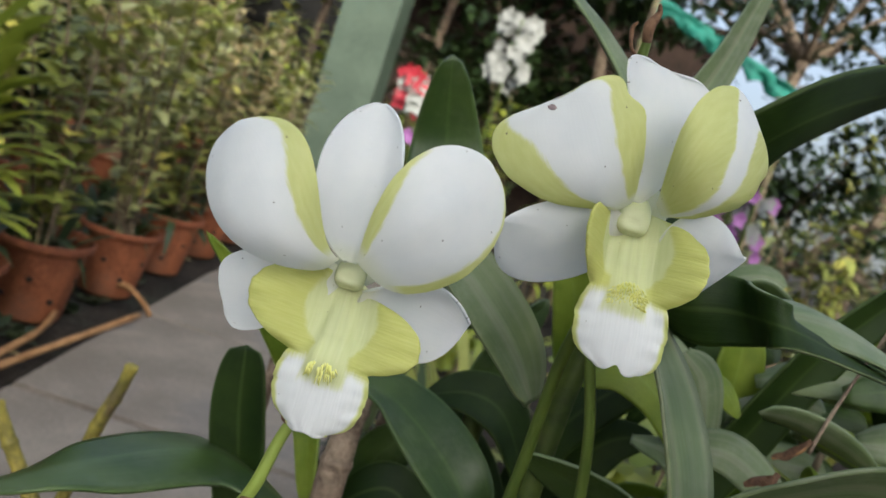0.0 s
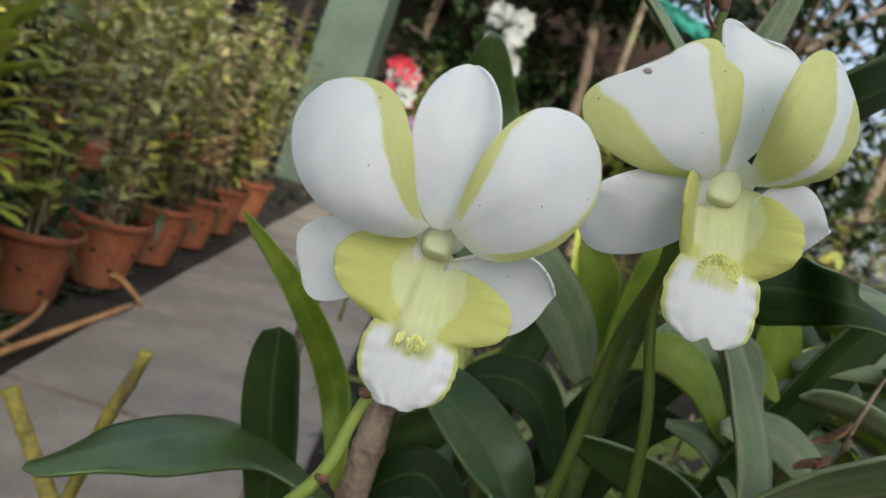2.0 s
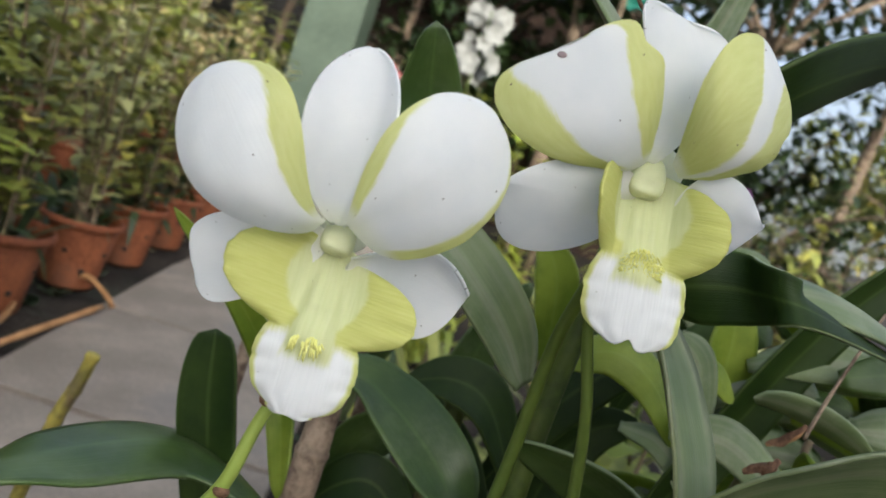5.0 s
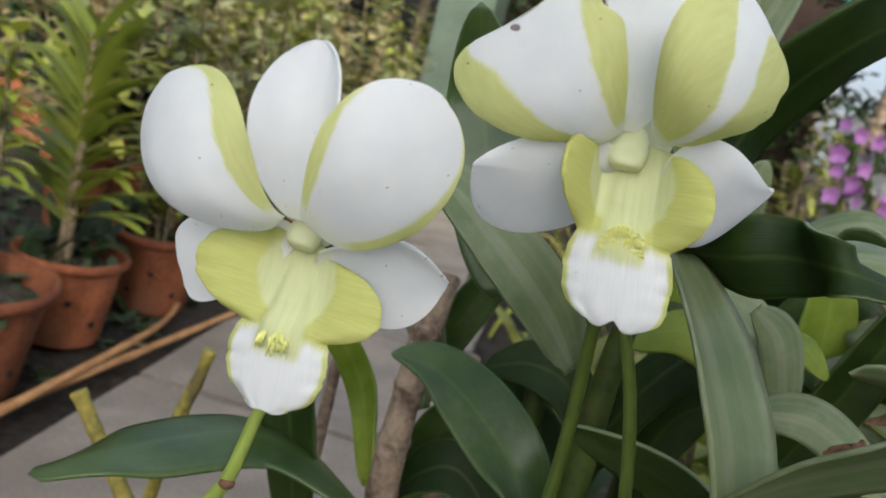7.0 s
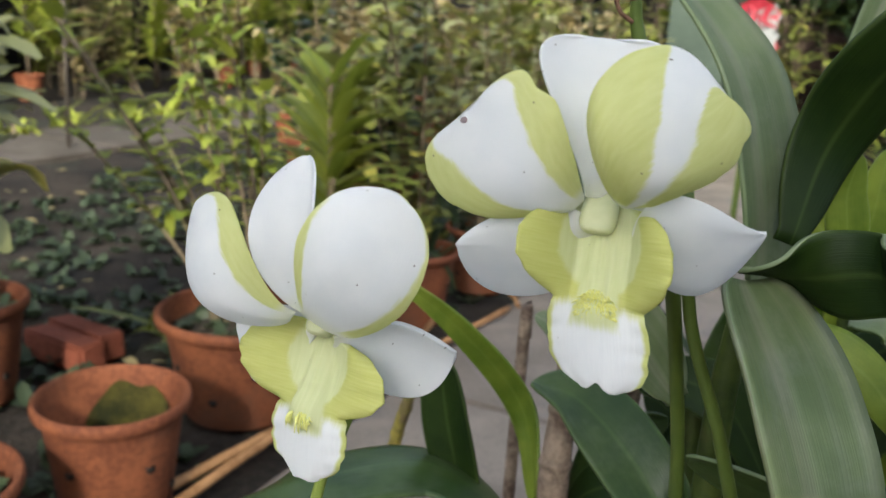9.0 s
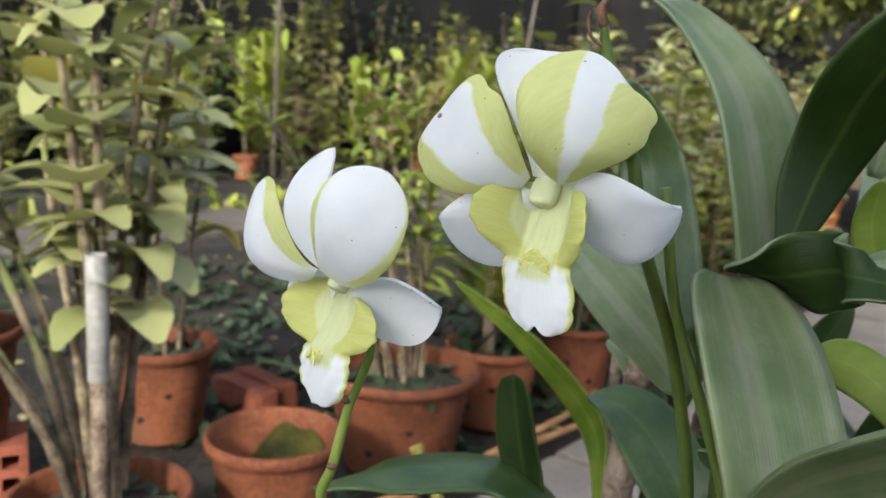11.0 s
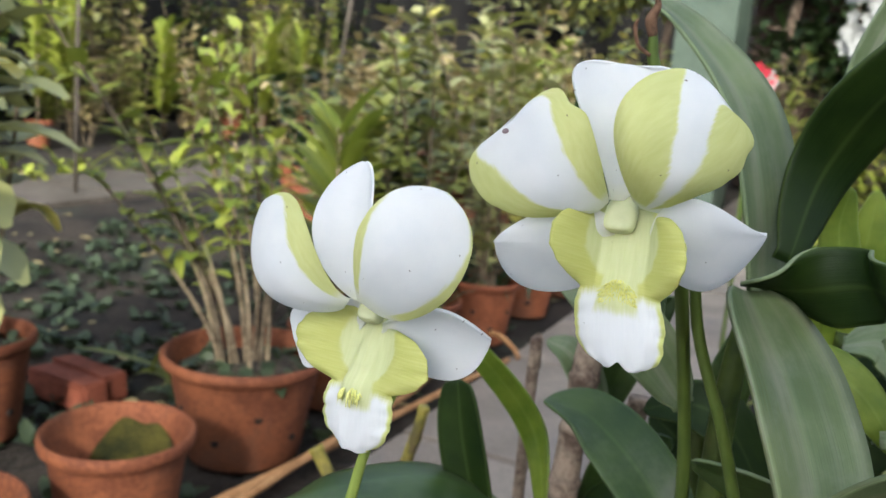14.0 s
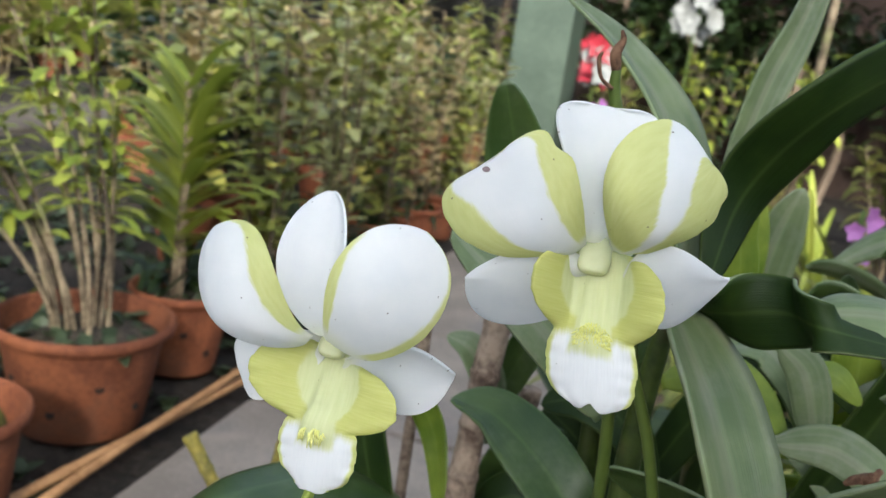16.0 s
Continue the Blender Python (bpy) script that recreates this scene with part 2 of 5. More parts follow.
M = {}
M["petal_plain"] = petal_mat("white_petal")
M["petal_upper"] = petal_mat("white_petal_lime_upper_margin", hi=(0.76, -0.16, 0.42, 2))
M["petal_lower"] = petal_mat("white_petal_lime_lower_margin", lo=(0.235, -0.30, 0, 2), hi=(0.87, 0.12, 0, 2))
M["petal_two"] = petal_mat("white_petal_lime_both_margins", lo=(0.29, 0, -0.28, 8), hi=(0.76, 0, 0.22, 8))
M["petal_broad"] = petal_mat("white_petal_broad_lime_margins", lo=(0.82, -0.2, -0.8, 4), hi=(0.95, -0.25, -0.4, 6))
M["lip_path"] = lip_mat("lime_cream_white_lip", 0.20, 0.455)
M["lip_spike"] = lip_mat("lime_cream_white_folded_lip", 0.225, 0.485)
M["column"] = plain_flesh("cream_column", (0.42, 0.45, 0.24), (0.54, 0.56, 0.34))
M["base"] = plain_flesh("pale_flower_base", (0.70, 0.73, 0.55), (0.78, 0.80, 0.66))
M["blemish"] = plain_flesh("brown_blemish", (0.16, 0.11, 0.11), (0.30, 0.24, 0.24), 900)
M["crest"] = plain_flesh("yellow_crest", (0.66, 0.66, 0.10), (0.78, 0.78, 0.34))
M["stem"] = plain_flesh("green_flower_stem", (0.036, 0.062, 0.010), (0.11, 0.15, 0.024), 60)
M["stem_lime"] = plain_flesh("lime_flower_stalk", (0.14, 0.20, 0.03), (0.29, 0.35, 0.07), 60)
M["dry"] = surface("dry_brown_bract", (0.07, 0.035, 0.02), (0.22, 0.13, 0.08), 400)
M["leaf"] = leaf_mat("green_orchid_leaf", (0.030, 0.066, 0.014), (0.078, 0.130, 0.034), (0.10, 0.16, 0.04), bloom=0.08)
# Leaf green darkened by the shade of undersides and low leaves, as colour.
M["leaf_shaded"] = leaf_mat("shade_dark_leaf", (0.014, 0.033, 0.005), (0.034, 0.068, 0.010), (0.12, 0.17, 0.04), 0.5, 0.3, 0.24)
M["leaf_dots"] = leaf_mat("dotted_orchid_leaf", (0.070, 0.098, 0.040), (0.130, 0.155, 0.078), (0.15, 0.19, 0.09), dots=True, bloom=0.16, streaks=0.55)
# Dusty green, paled further to hold the sky sheen of upper faces.
M["leaf_grey"] = leaf_mat("dusty_sheen_leaf", (0.105, 0.160, 0.070), (0.20, 0.265, 0.125), (0.25, 0.31, 0.16), 0.42, bloom=0.2, streaks=0.3)
# Fresh green, lightened to stand in for sunlight on the right-hand leaves.
M["leaf_fresh"] = leaf_mat("fresh_leaf_sunlit", (0.17, 0.28, 0.028), (0.38, 0.50, 0.070), (0.36, 0.46, 0.10), share=0.45)
M["cane"] = surface("grey_brown_dry_cane", (0.09, 0.06, 0.045), (0.36, 0.29, 0.23), 60, 0.8, 300, 0.6, 0.002)
M["cane_yellow"] = surface("yellow_green_cane", (0.13, 0.12, 0.03), (0.36, 0.31, 0.06), 45, 0.6, 200, 0.4, 0.001, stain=(0.09, 0.06, 0.04))
M["cane_far"] = surface("weathered_cane", (0.07, 0.052, 0.034), (0.27, 0.22, 0.155), 25, 0.8, 150, 0.4, 0.002, per_object=0.5, stain=(0.16, 0.19, 0.05))
M["fol_olive"] = foliage_mat("olive_foliage", (0.09, 0.12, 0.025), (0.42, 0.46, 0.11), yellow=(0.48, 0.44, 0.09))
M["fol_dull"] = foliage_mat("grey_green_foliage", (0.10, 0.13, 0.055), (0.36, 0.40, 0.19), yellow=(0.46, 0.38, 0.08))
# Pale partly because the sky gloss of these leaves is in the colour.
M["fol_pale"] = foliage_mat("pale_gloss_foliage", (0.20, 0.23, 0.08), (0.58, 0.60, 0.28), yellow=(0.52, 0.46, 0.10), rough=0.38)
M["fol_bright"] = foliage_mat("bright_green_foliage", (0.16, 0.24, 0.025), (0.52, 0.58, 0.09))
# Fresh green as well, with sunlight put into the colour.
M["fol_fresh"] = foliage_mat("fresh_foliage_sunlit", (0.18, 0.26, 0.03), (0.46, 0.52, 0.08), 0.35)
# Near-black green: the shade within dense foliage is put into the colour.
M["fol_shaded"] = foliage_mat("shade_dark_foliage", (0.008, 0.020, 0.006), (0.05, 0.085, 0.024))
M["weed"] = foliage_mat("low_weeds", (0.02, 0.035, 0.02), (0.09, 0.125, 0.065))
M["fol_dry"] = foliage_mat("dry_straw_foliage", (0.26, 0.21, 0.09), (0.58, 0.50, 0.27))
M["pot"] = surface("terracotta", (0.14, 0.045, 0.021), (0.31, 0.110, 0.048), 11, 0.8, 140, 0.45, 0.0015, stain=(0.15, 0.07, 0.042), per_object=0.45)
M["hole"] = surface("hole_shade", (0.012, 0.009, 0.007), (0.025, 0.018, 0.014), 80)
M["soil"] = surface("dark_soil", (0.008, 0.0065, 0.005), (0.048, 0.038, 0.030), 5, 0.95, 70, 0.8, 0.012, stain=(0.035, 0.038, 0.026))
M["potmix"] = surface("charcoal_potting_mix", (0.015, 0.014, 0.012), (0.11, 0.09, 0.07), 60, 0.95, 240, 0.9, 0.006)
M["moss"] = surface("green_moss", (0.016, 0.019, 0.004), (0.085, 0.078, 0.012), 24, 0.95, 300, 0.8, 0.004)
M["concrete"] = surface("grey_concrete", (0.215, 0.192, 0.176), (0.33, 0.298, 0.276), 7, 0.85, 160, 0.35, 0.0015, stain=(0.15, 0.135, 0.125), per_object=0.12)
# Darker concrete for the far path and the poles.
M["concrete_far"] = surface("darker_concrete", (0.075, 0.065, 0.056), (0.14, 0.124, 0.11), 6, 0.9, 90, 0.4, 0.003, stain=(0.07, 0.065, 0.05), per_object=0.2)
M["cane_green"] = surface("green_orchid_cane", (0.02, 0.04, 0.008), (0.075, 0.11, 0.02), 40, 0.5, 200, 0.4, 0.001, stain=(0.08, 0.06, 0.03))
M["brick"] = surface("red_brick", (0.17, 0.048, 0.028), (0.31, 0.098, 0.058), 22, 0.85, 150, 0.4, 0.002, per_object=0.3)
M["stick"] = surface("bamboo_stick", (0.30, 0.16, 0.07), (0.50, 0.29, 0.14), 25, 0.6, 160, 0.3, 0.001)
M["pvc"] = surface("weathered_white_plastic", (0.22, 0.215, 0.22), (0.36, 0.355, 0.36), 20, 0.5, 120, 0.15, 0.0006)
M["plaster"] = surface("pale_plaster", (0.48, 0.46, 0.43), (0.62, 0.60, 0.56), 2, 0.9, 60, 0.2, 0.002)
M["net"] = surface("black_shade_net", (0.004, 0.004, 0.004), (0.014, 0.013, 0.013), 3, 0.9, 90, 0.5, 0.01)
M["net_teal"] = surface("teal_netting", (0.01, 0.11, 0.095), (0.04, 0.24, 0.20), 8, 0.7, 60, 0.4, 0.004)
M["paint_green"] = surface("pale_green_paint", (0.060, 0.088, 0.070), (0.10, 0.138, 0.112), 5, 0.6, 60, 0.2, 0.002, stain=(0.07, 0.10, 0.08))
M["dark_wall"] = surface("dark_brown_wall", (0.02, 0.012, 0.010), (0.05, 0.032, 0.026), 4, 0.9, 40, 0.4, 0.006)
M["red"] = plain_flesh("red_petal", (0.24, 0.008, 0.018), (0.36, 0.03, 0.045), 60)
M["pink"] = plain_flesh("purple_petal", (0.22, 0.06, 0.24), (0.42, 0.20, 0.42), 60)
M["white_far"] = plain_flesh("white_blossom", (0.18, 0.18, 0.17), (0.30, 0.30, 0.28), 60)


# ---- builders ----
def part(name, mesh, material, parent, label=""):
    mats = material if isinstance(material, (list, tuple)) else [material]
    if not mesh.materials:
        for m in mats:
            mesh.materials.append(m)
    ob = new(name, mesh)
    if parent is not None:
        ob.parent = parent
    return tagged(ob, label)


def thing(name, at, label, category, group="", kind=""):
    ob = new(name)
    ob.empty_display_size = 0.02
    ob.location = at
    return tagged(ob, label, category, group, kind)


def to_mesh(name, verts, faces, uvs=None, face_mats=None, smooth=True):
    me = bpy.data.meshes.new(name)
    me.from_pydata([tuple(v) for v in verts], [], faces)
    if uvs is not None:
        layer = me.uv_layers.new(name="UVMap")
        loops = np.empty(len(me.loops), dtype=np.int32)
        me.loops.foreach_get("vertex_index", loops)
        layer.data.foreach_set("uv", np.asarray(uvs, dtype=np.float32)[loops].ravel())
    if face_mats is not None:
        me.polygons.foreach_set("material_index", np.asarray(face_mats, dtype=np.int32))
    if smooth:
        me.polygons.foreach_set("use_smooth", np.ones(len(me.polygons), dtype=bool))
    me.update()
    return me


def sheet_mesh(name, grid, thick, uv, under=0):
    """A curved sheet with two faces and a rim. grid: (ns, nu, 3) points; uv: (ns, nu, 2); under: the material slot of its underside."""
    ns, nu, _ = grid.shape
    ds, du = np.gradient(grid, axis=0), np.gradient(grid, axis=1)
    nrm = np.cross(du, ds)
    ln = np.linalg.norm(nrm, axis=2, keepdims=True)
    nrm = nrm / np.where(ln < 1e-12, 1, ln)
    top, bot = (grid + nrm * thick / 2).reshape(-1, 3), (grid - nrm * thick / 2).reshape(-1, 3)
    n = ns * nu
    at = lambda i, j: i * nu + j  # noqa: E731
    faces, slots = [], []
    for i in range(ns - 1):
        for j in range(nu - 1):
            a, b, c, d = at(i, j), at(i, j + 1), at(i + 1, j + 1), at(i + 1, j)
            faces += [(a, b, c, d), (n + d, n + c, n + b, n + a)]
            slots += [0, under]
    rim = [at(0, j) for j in range(nu)] + [at(i, nu - 1) for i in range(1, ns)] + [at(ns - 1, j) for j in range(nu - 2, -1, -1)] + [at(i, 0) for i in range(ns - 2, 0, -1)]
    for a, b in zip(rim, rim[1:] + rim[:1]):
        faces.append((b, a, n + a, n + b))
        slots.append(0)
    uvs = np.concatenate([uv.reshape(-1, 2)] * 2)
    return to_mesh(name, np.concatenate([top, bot]), faces, uvs, slots)


def profile(s, p, q):
    top = (p / (p + q)) ** p * (q / (p + q)) ** q
    return np.maximum(s, 1e-6) ** p * np.maximum(1 - s, 0) ** q / top


def petal_grid(base, tip, side, wl, wr, p=0.55, q=0.45, pr=None, qr=None, dome=0.0, bow=0.0, curl=0.0, ruffle=0.0, notch=0.0, skew=0.0, seed=0, ns=34, nu=25, hood=0.0, root=0.12, dents=(), waves=0.022):
    """Petal between base and tip. side: the way its width runs; wl, wr: half widths; dome: how far its middle stands towards the viewer;
    bow: of the midline; curl: of the tip; hood: bends the side margins back (+) or forward (-)."""
    base, tip, side = (np.array(v, float) for v in (base, tip, side))
    length = np.linalg.norm(tip - base)
    a = (tip - base) / length
    sd = side - a * (side @ a)
    sd /= np.linalg.norm(sd)
    nm = np.cross(sd, a)
    s = ((1 - np.cos(np.pi * np.linspace(0, 1, ns))) / 2)[:, None]
    u = np.sin(np.pi / 2 * np.linspace(-1, 1, nu))[None, :]
    w = np.where(u < 0, profile(s, p, q), profile(s, pr or p, qr or q)) + root * (1 - s) ** 6
    rng = np.random.RandomState(seed)
    ph = rng.rand(6) * 6.28
    edge = 1 + ruffle * (np.sin(5 * s * 3 + ph[0]) * 0.5 + np.sin(11 * s * 3 + ph[1]) * 0.3 + np.sin(21 * s * 3 + ph[2]) * 0.2) * np.abs(u) ** 3
    for way, mid, half_len, deep in dents:        # shallow bites out of one margin
        edge = edge - deep * np.exp(-((s - mid) / half_len) ** 2) * np.where(np.sign(u) == way, np.abs(u) ** 2, 0)
    across = np.where(u < 0, u * wl, u * wr) * w * edge + skew * np.sin(np.pi * s)
    along = length * s - notch * np.exp(-(u / 0.22) ** 2) * s ** 8
    half = (wl + wr) / 2
    out = dome * (1 - u**2) * np.sin(np.pi * np.clip(s, 0, 1)) ** 0.8 + bow * np.sin(np.pi * s) + curl * s**2 - hood * np.abs(u) ** 2.5 * w
    out = out + ruffle * half * 0.5 * np.abs(u) ** 3 * (np.sin(7 * s * 3 + ph[3]) + 0.5 * np.sin(17 * s * 3 + ph[4]))
    out = out + half * waves * w * (np.sin(4.2 * u + 3.1 * s + ph[5]) * np.sin(5.0 * s + ph[2]) + 0.6 * np.sin(7.5 * u - 6.0 * s + ph[1]))
    grid = base + along[..., None] * a + across[..., None] * sd + out[..., None] * nm
    uv = np.stack([(u + 1) / 2 + 0 * s, s + 0 * u], -1)
    return grid, uv


def petal(name, parent, material, label, thick=0.0006, **shape):
    grid, uv = petal_grid(**shape)
    return part(name, sheet_mesh(name, grid, thick, uv), material, parent, label)


def bez(pts, t):
    """A smooth line through control points (Bezier of any degree)."""
    pts = np.array(pts, float)
    t = np.asarray(t, float)[:, None]
    n = len(pts) - 1
    return sum(math.comb(n, k) * (1 - t) ** (n - k) * t**k * pts[k] for k in range(n + 1))


def through_points(pts, count):
    """Catmull-Rom line through the points, evenly spread."""
    p = np.array(pts, float)
    p = np.vstack([2 * p[0] - p[1], p, 2 * p[-1] - p[-2]])
    out = []
    per = max(2, count // (len(pts) - 1))
    for k in range(1, len(p) - 2):
        for t in np.linspace(0, 1, per, endpoint=k == len(p) - 3):
            a, b, c, d = p[k - 1 : k + 3]
            out.append(0.5 * (2 * b + (c - a) * t + (2 * a - 5 * b + 4 * c - d) * t**2 + (3 * b - a - 3 * c + d) * t**3))
    return np.array(out)


def leaf_grid(pts, side, width, p=0.5, q=0.6, keel=0.25, side_end=None, ns=36, nu=13, wave=0.0, seed=0, root=0.35):
    """Strap leaf along a line. side: the way of its width at the base (and side_end at the tip); keel: depth of its V, in half widths (+ the middle lies lower)."""
    line = through_points(pts, ns)
    ns = len(line)
    tan = np.gradient(line, axis=0)
    tan /= np.linalg.norm(tan, axis=1, keepdims=True)
    s = np.linspace(0, 1, ns)[:, None]
    sd = np.array(side, float)[None] * (1 - s) + np.array(side_end if side_end is not None else side, float)[None] * s
    sd = sd - tan * (sd * tan).sum(1, keepdims=True)
    sd /= np.linalg.norm(sd, axis=1, keepdims=True)
    nm = np.cross(sd, tan)
    u = np.linspace(-1, 1, nu)[None, :]
    w = width * np.maximum(profile(s, p, q), root * (1 - s) ** 3)
    ph = np.random.RandomState(seed).rand(3) * 6.28
    lift = keel * (np.abs(u) ** 1.4) * w + wave * w * np.abs(u) ** 2 * np.sin(9 * s + ph[0] + np.sign(u) * ph[1])
    grid = line[:, None] + sd[:, None] * (u * w)[..., None] + nm[:, None] * lift[..., None]
    return grid, np.stack([(u + 1) / 2 + 0 * s, s + 0 * u], -1)


def strap_leaf(parent, material, pts, side, width, label="", name="leaf", thick=0.0012, **kw):
    grid, uv = leaf_grid(pts, side, width, **kw)
    under = 1 if isinstance(material, (list, tuple)) and len(material) > 1 else 0
    return part(name, sheet_mesh(name, grid, thick, uv, under), material, parent, label)


def tube_data(pts, radii, segs=10, cap=True):
    line = np.array(pts, float)
    n = len(line)
    radii = np.interp(np.linspace(0, 1, n), np.linspace(0, 1, len(radii)), radii) if len(radii) != n else np.array(radii, float)
    tan = np.gradient(line, axis=0)
    tan /= np.linalg.norm(tan, axis=1, keepdims=True)
    ref = np.array([0.31, 0.87, 0.38])
    x = np.cross(tan, ref)
    x /= np.linalg.norm(x, axis=1, keepdims=True)
    y = np.cross(tan, x)
    ang = np.linspace(0, 2 * np.pi, segs, endpoint=False)
    ring = line[:, None] + radii[:, None, None] * (np.cos(ang)[None, :, None] * x[:, None] + np.sin(ang)[None, :, None] * y[:, None])
    faces = [(i * segs + j, i * segs + (j + 1) % segs, (i + 1) * segs + (j + 1) % segs, (i + 1) * segs + j) for i in range(n - 1) for j in range(segs)]
    if cap:
        faces += [tuple(range(segs - 1, -1, -1)), tuple((n - 1) * segs + j for j in range(segs))]
    return ring.reshape(-1, 3), faces


def tube(name, pts, radii, material, parent, label="", segs=10, smooth_line=0):
    line = through_points(pts, smooth_line) if smooth_line else pts
    v, f = tube_data(line, radii, segs)
    return part(name, to_mesh(name, v, f), material, parent, label)


def join_data(pieces):
    """Vertices and faces of several pieces as one list each."""
    verts, faces, uvs, n = [], [], [], 0
    for piece in pieces:
        v, f = piece[0], piece[1]
        verts.append(np.asarray(v))
        faces += [tuple(k + n for k in q) for q in f]
        n += len(v)
    return np.concatenate(verts), faces


def lathe(outline, segs=36):
    """Turns (radius, height) points about z."""
    verts, n = [], len(outline)
    for k in range(segs):
        c, s = math.cos(2 * math.pi * k / segs), math.sin(2 * math.pi * k / segs)
        verts += [(r * c, r * s, z) for r, z in outline]
    faces = [(k * n + i, ((k + 1) % segs) * n + i, ((k + 1) % segs) * n + i + 1, k * n + i + 1) for k in range(segs) for i in range(n - 1)]
    return np.array(verts), faces


def ball(at, rx, ry, rz, segs=10, rings=7):
    v, f = lathe([(max(1e-5, math.sin(math.pi * k / rings)), -math.cos(math.pi * k / rings)) for k in range(rings + 1)], segs)
    return v * np.array([rx, ry, rz]) + np.array(at), f


# ---- ground and paths ----
def terrain():
    xs = np.concatenate([np.linspace(-40, -6, 10), np.linspace(-5.5, 3, 110), np.linspace(4, 40, 10)])
    ys = np.concatenate([np.linspace(-40, -3, 10), np.linspace(-2, 7, 110), np.linspace(8, 60, 12)])
    verts = []
    for y in ys:
        for x in xs:
            z = -0.022 + 0.014 * noise.noise((x * 2.3, y * 2.3, 0)) + 0.006 * noise.noise((x * 9, y * 9, 3))
            if -0.9 < x + 0.083 * y < 0.4:
                z = min(z, -0.02)
            verts.append((x, y, z))
    n = len(xs)
    faces = [(j * n + i, j * n + i + 1, (j + 1) * n + i + 1, (j + 1) * n + i) for j in range(len(ys) - 1) for i in range(n - 1)]
    ob = part("ground", to_mesh("ground", verts, faces), M["soil"], None)
    return tagged(ob, "dark damp garden soil with moss and litter", "ground", kind="structure")


terrain()
WAY = Vector((-0.083, 0.9966, 0)).normalized()      # the way both footpaths run
ACROSS = Vector((WAY.y, -WAY.x, 0))


def rounded_box(sx, sy, sz, r, wob=0.0, seed=0):
    bm = bmesh.new()
    bmesh.ops.create_cube(bm, size=1)
    bmesh.ops.scale(bm, vec=(sx, sy, sz), verts=bm.verts)
    bmesh.ops.bevel(bm, geom=bm.edges[:], offset=r, segments=2, affect="EDGES")
    rng = random.Random(seed)
    for v in bm.verts:
        v.co += Vector((rng.uniform(-wob, wob), rng.uniform(-wob, wob), rng.uniform(-wob, wob)))
    me = bpy.data.meshes.new("box")
    bm.to_mesh(me)
    bm.free()
    return me


def footpath(name, start, width, length, count, label, material="concrete"):
    path = tagged(new(name), label, "path", kind="structure")
    shared = [rounded_box(width, length - 0.010, 0.06, 0.003, 0.001, k) for k in range(3)]
    turn = math.atan2(WAY.y, WAY.x) - math.pi / 2
    rng = random.Random(5)
    for k in range(count):
        c = Vector(start) + WAY * (length * (k + 0.5)) + ACROSS * (width / 2)
        ob = part("slab", shared[k % 3], M[material], path)
        ob.matrix_basis = Matrix.Translation((c.x, c.y, -0.03 + rng.uniform(-0.003, 0.002))) @ Euler((rng.uniform(-0.006, 0.006), rng.uniform(-0.006, 0.006), turn)).to_matrix().to_4x4()
    return path


footpath("footpath", (-0.203, -4.0, 0), 0.46, 0.5, 22, "grey worn concrete slab footpath between pots")
footpath("footpath", (-2.90, -4.2, 0), 0.62, 0.8, 16, "far darker concrete footpath between plant rows", "concrete_far")


def net_wall(name, a, b, z0, z1, material, label, sag=0.03, cols=40, rows=10, seed=0):
    a, b = np.array(a, float), np.array(b, float)
    nrm = np.cross(b - a, (0, 0, 1))
    nrm /= np.linalg.norm(nrm)
    verts = []
    for j in range(rows + 1):
        for i in range(cols + 1):
            p = a + (b - a) * i / cols
            off = sag * (noise.noise((i * 0.35, j * 0.5, seed)) + 0.5 * math.sin(i * 0.9 + j * 0.2))
            verts.append((*(p + nrm * off)[:2], z0 + (z1 - z0) * j / rows))
    n = cols + 1
    faces = [(j * n + i, j * n + i + 1, (j + 1) * n + i + 1, (j + 1) * n + i) for j in range(rows) for i in range(cols)]
    ob = part(name, to_mesh(name, verts, faces), material, None)
    m = ob.modifiers.new("cloth", "SOLIDIFY")
    m.thickness = 0.006
    return tagged(ob, label, "netting", kind="structure")


# Wall added out of view, to keep the sun off the flowers and pots.
wall = part("shade_wall", rounded_box(9.0, 0.25, 3.50, 0.02), M["plaster"], None)
wall.location = (1.15 + 4.5, -3.2, 1.65)
tagged(wall, "unseen added wall that shades the flowers", "wall", kind="structure")
net_wall("backdrop", (-5.6, -3, 0), (-6.2, 9, 0), -0.03, 3.4, M["net"], "black shade-net fence behind the nursery rows", seed=1, cols=70)
net_wall("backdrop", (-6.2, 9, 0), (-0.9, 9.4, 0), -0.03, 2.6, M["net"], "black shade-net fence at the far end", seed=2, cols=50)

# ---- the two orchid flowers ----
def crest(parent, at, down, side, out, count, reach, seed, half=0.0042, depth=0.003, thick=0.00016, label="fringed yellow crest"):
    """Fringe at the end of the lip's throat: short blunt teeth, the longest in the middle."""
    rng = random.Random(seed)
    at, down, side, out = (np.array(v, float) for v in (at, down, side, out))
    pieces = []
    for k in range(count):
        f = rng.uniform(-1, 1)
        p = at + side * f * half + out * rng.uniform(-0.0004, 0.0002) - down * rng.uniform(0.0, depth) * (1 - 0.5 * f * f)
        q = p + down * rng.uniform(0.35, 1) * reach * (1 - 0.4 * f * f) + out * rng.uniform(0.0, 0.0007) + side * (f + rng.uniform(-0.5, 0.5)) * 0.0006
        m = (p + q) / 2 + out * 0.0003
        r = thick * rng.uniform(0.7, 1.2)
        pieces.append(tube_data([p, m, q], [r, r * 1.1, r * 0.6], 5))
    v, f = join_data(pieces)
    return part("crest", to_mesh("crest", v, f), M["crest"], parent, label)


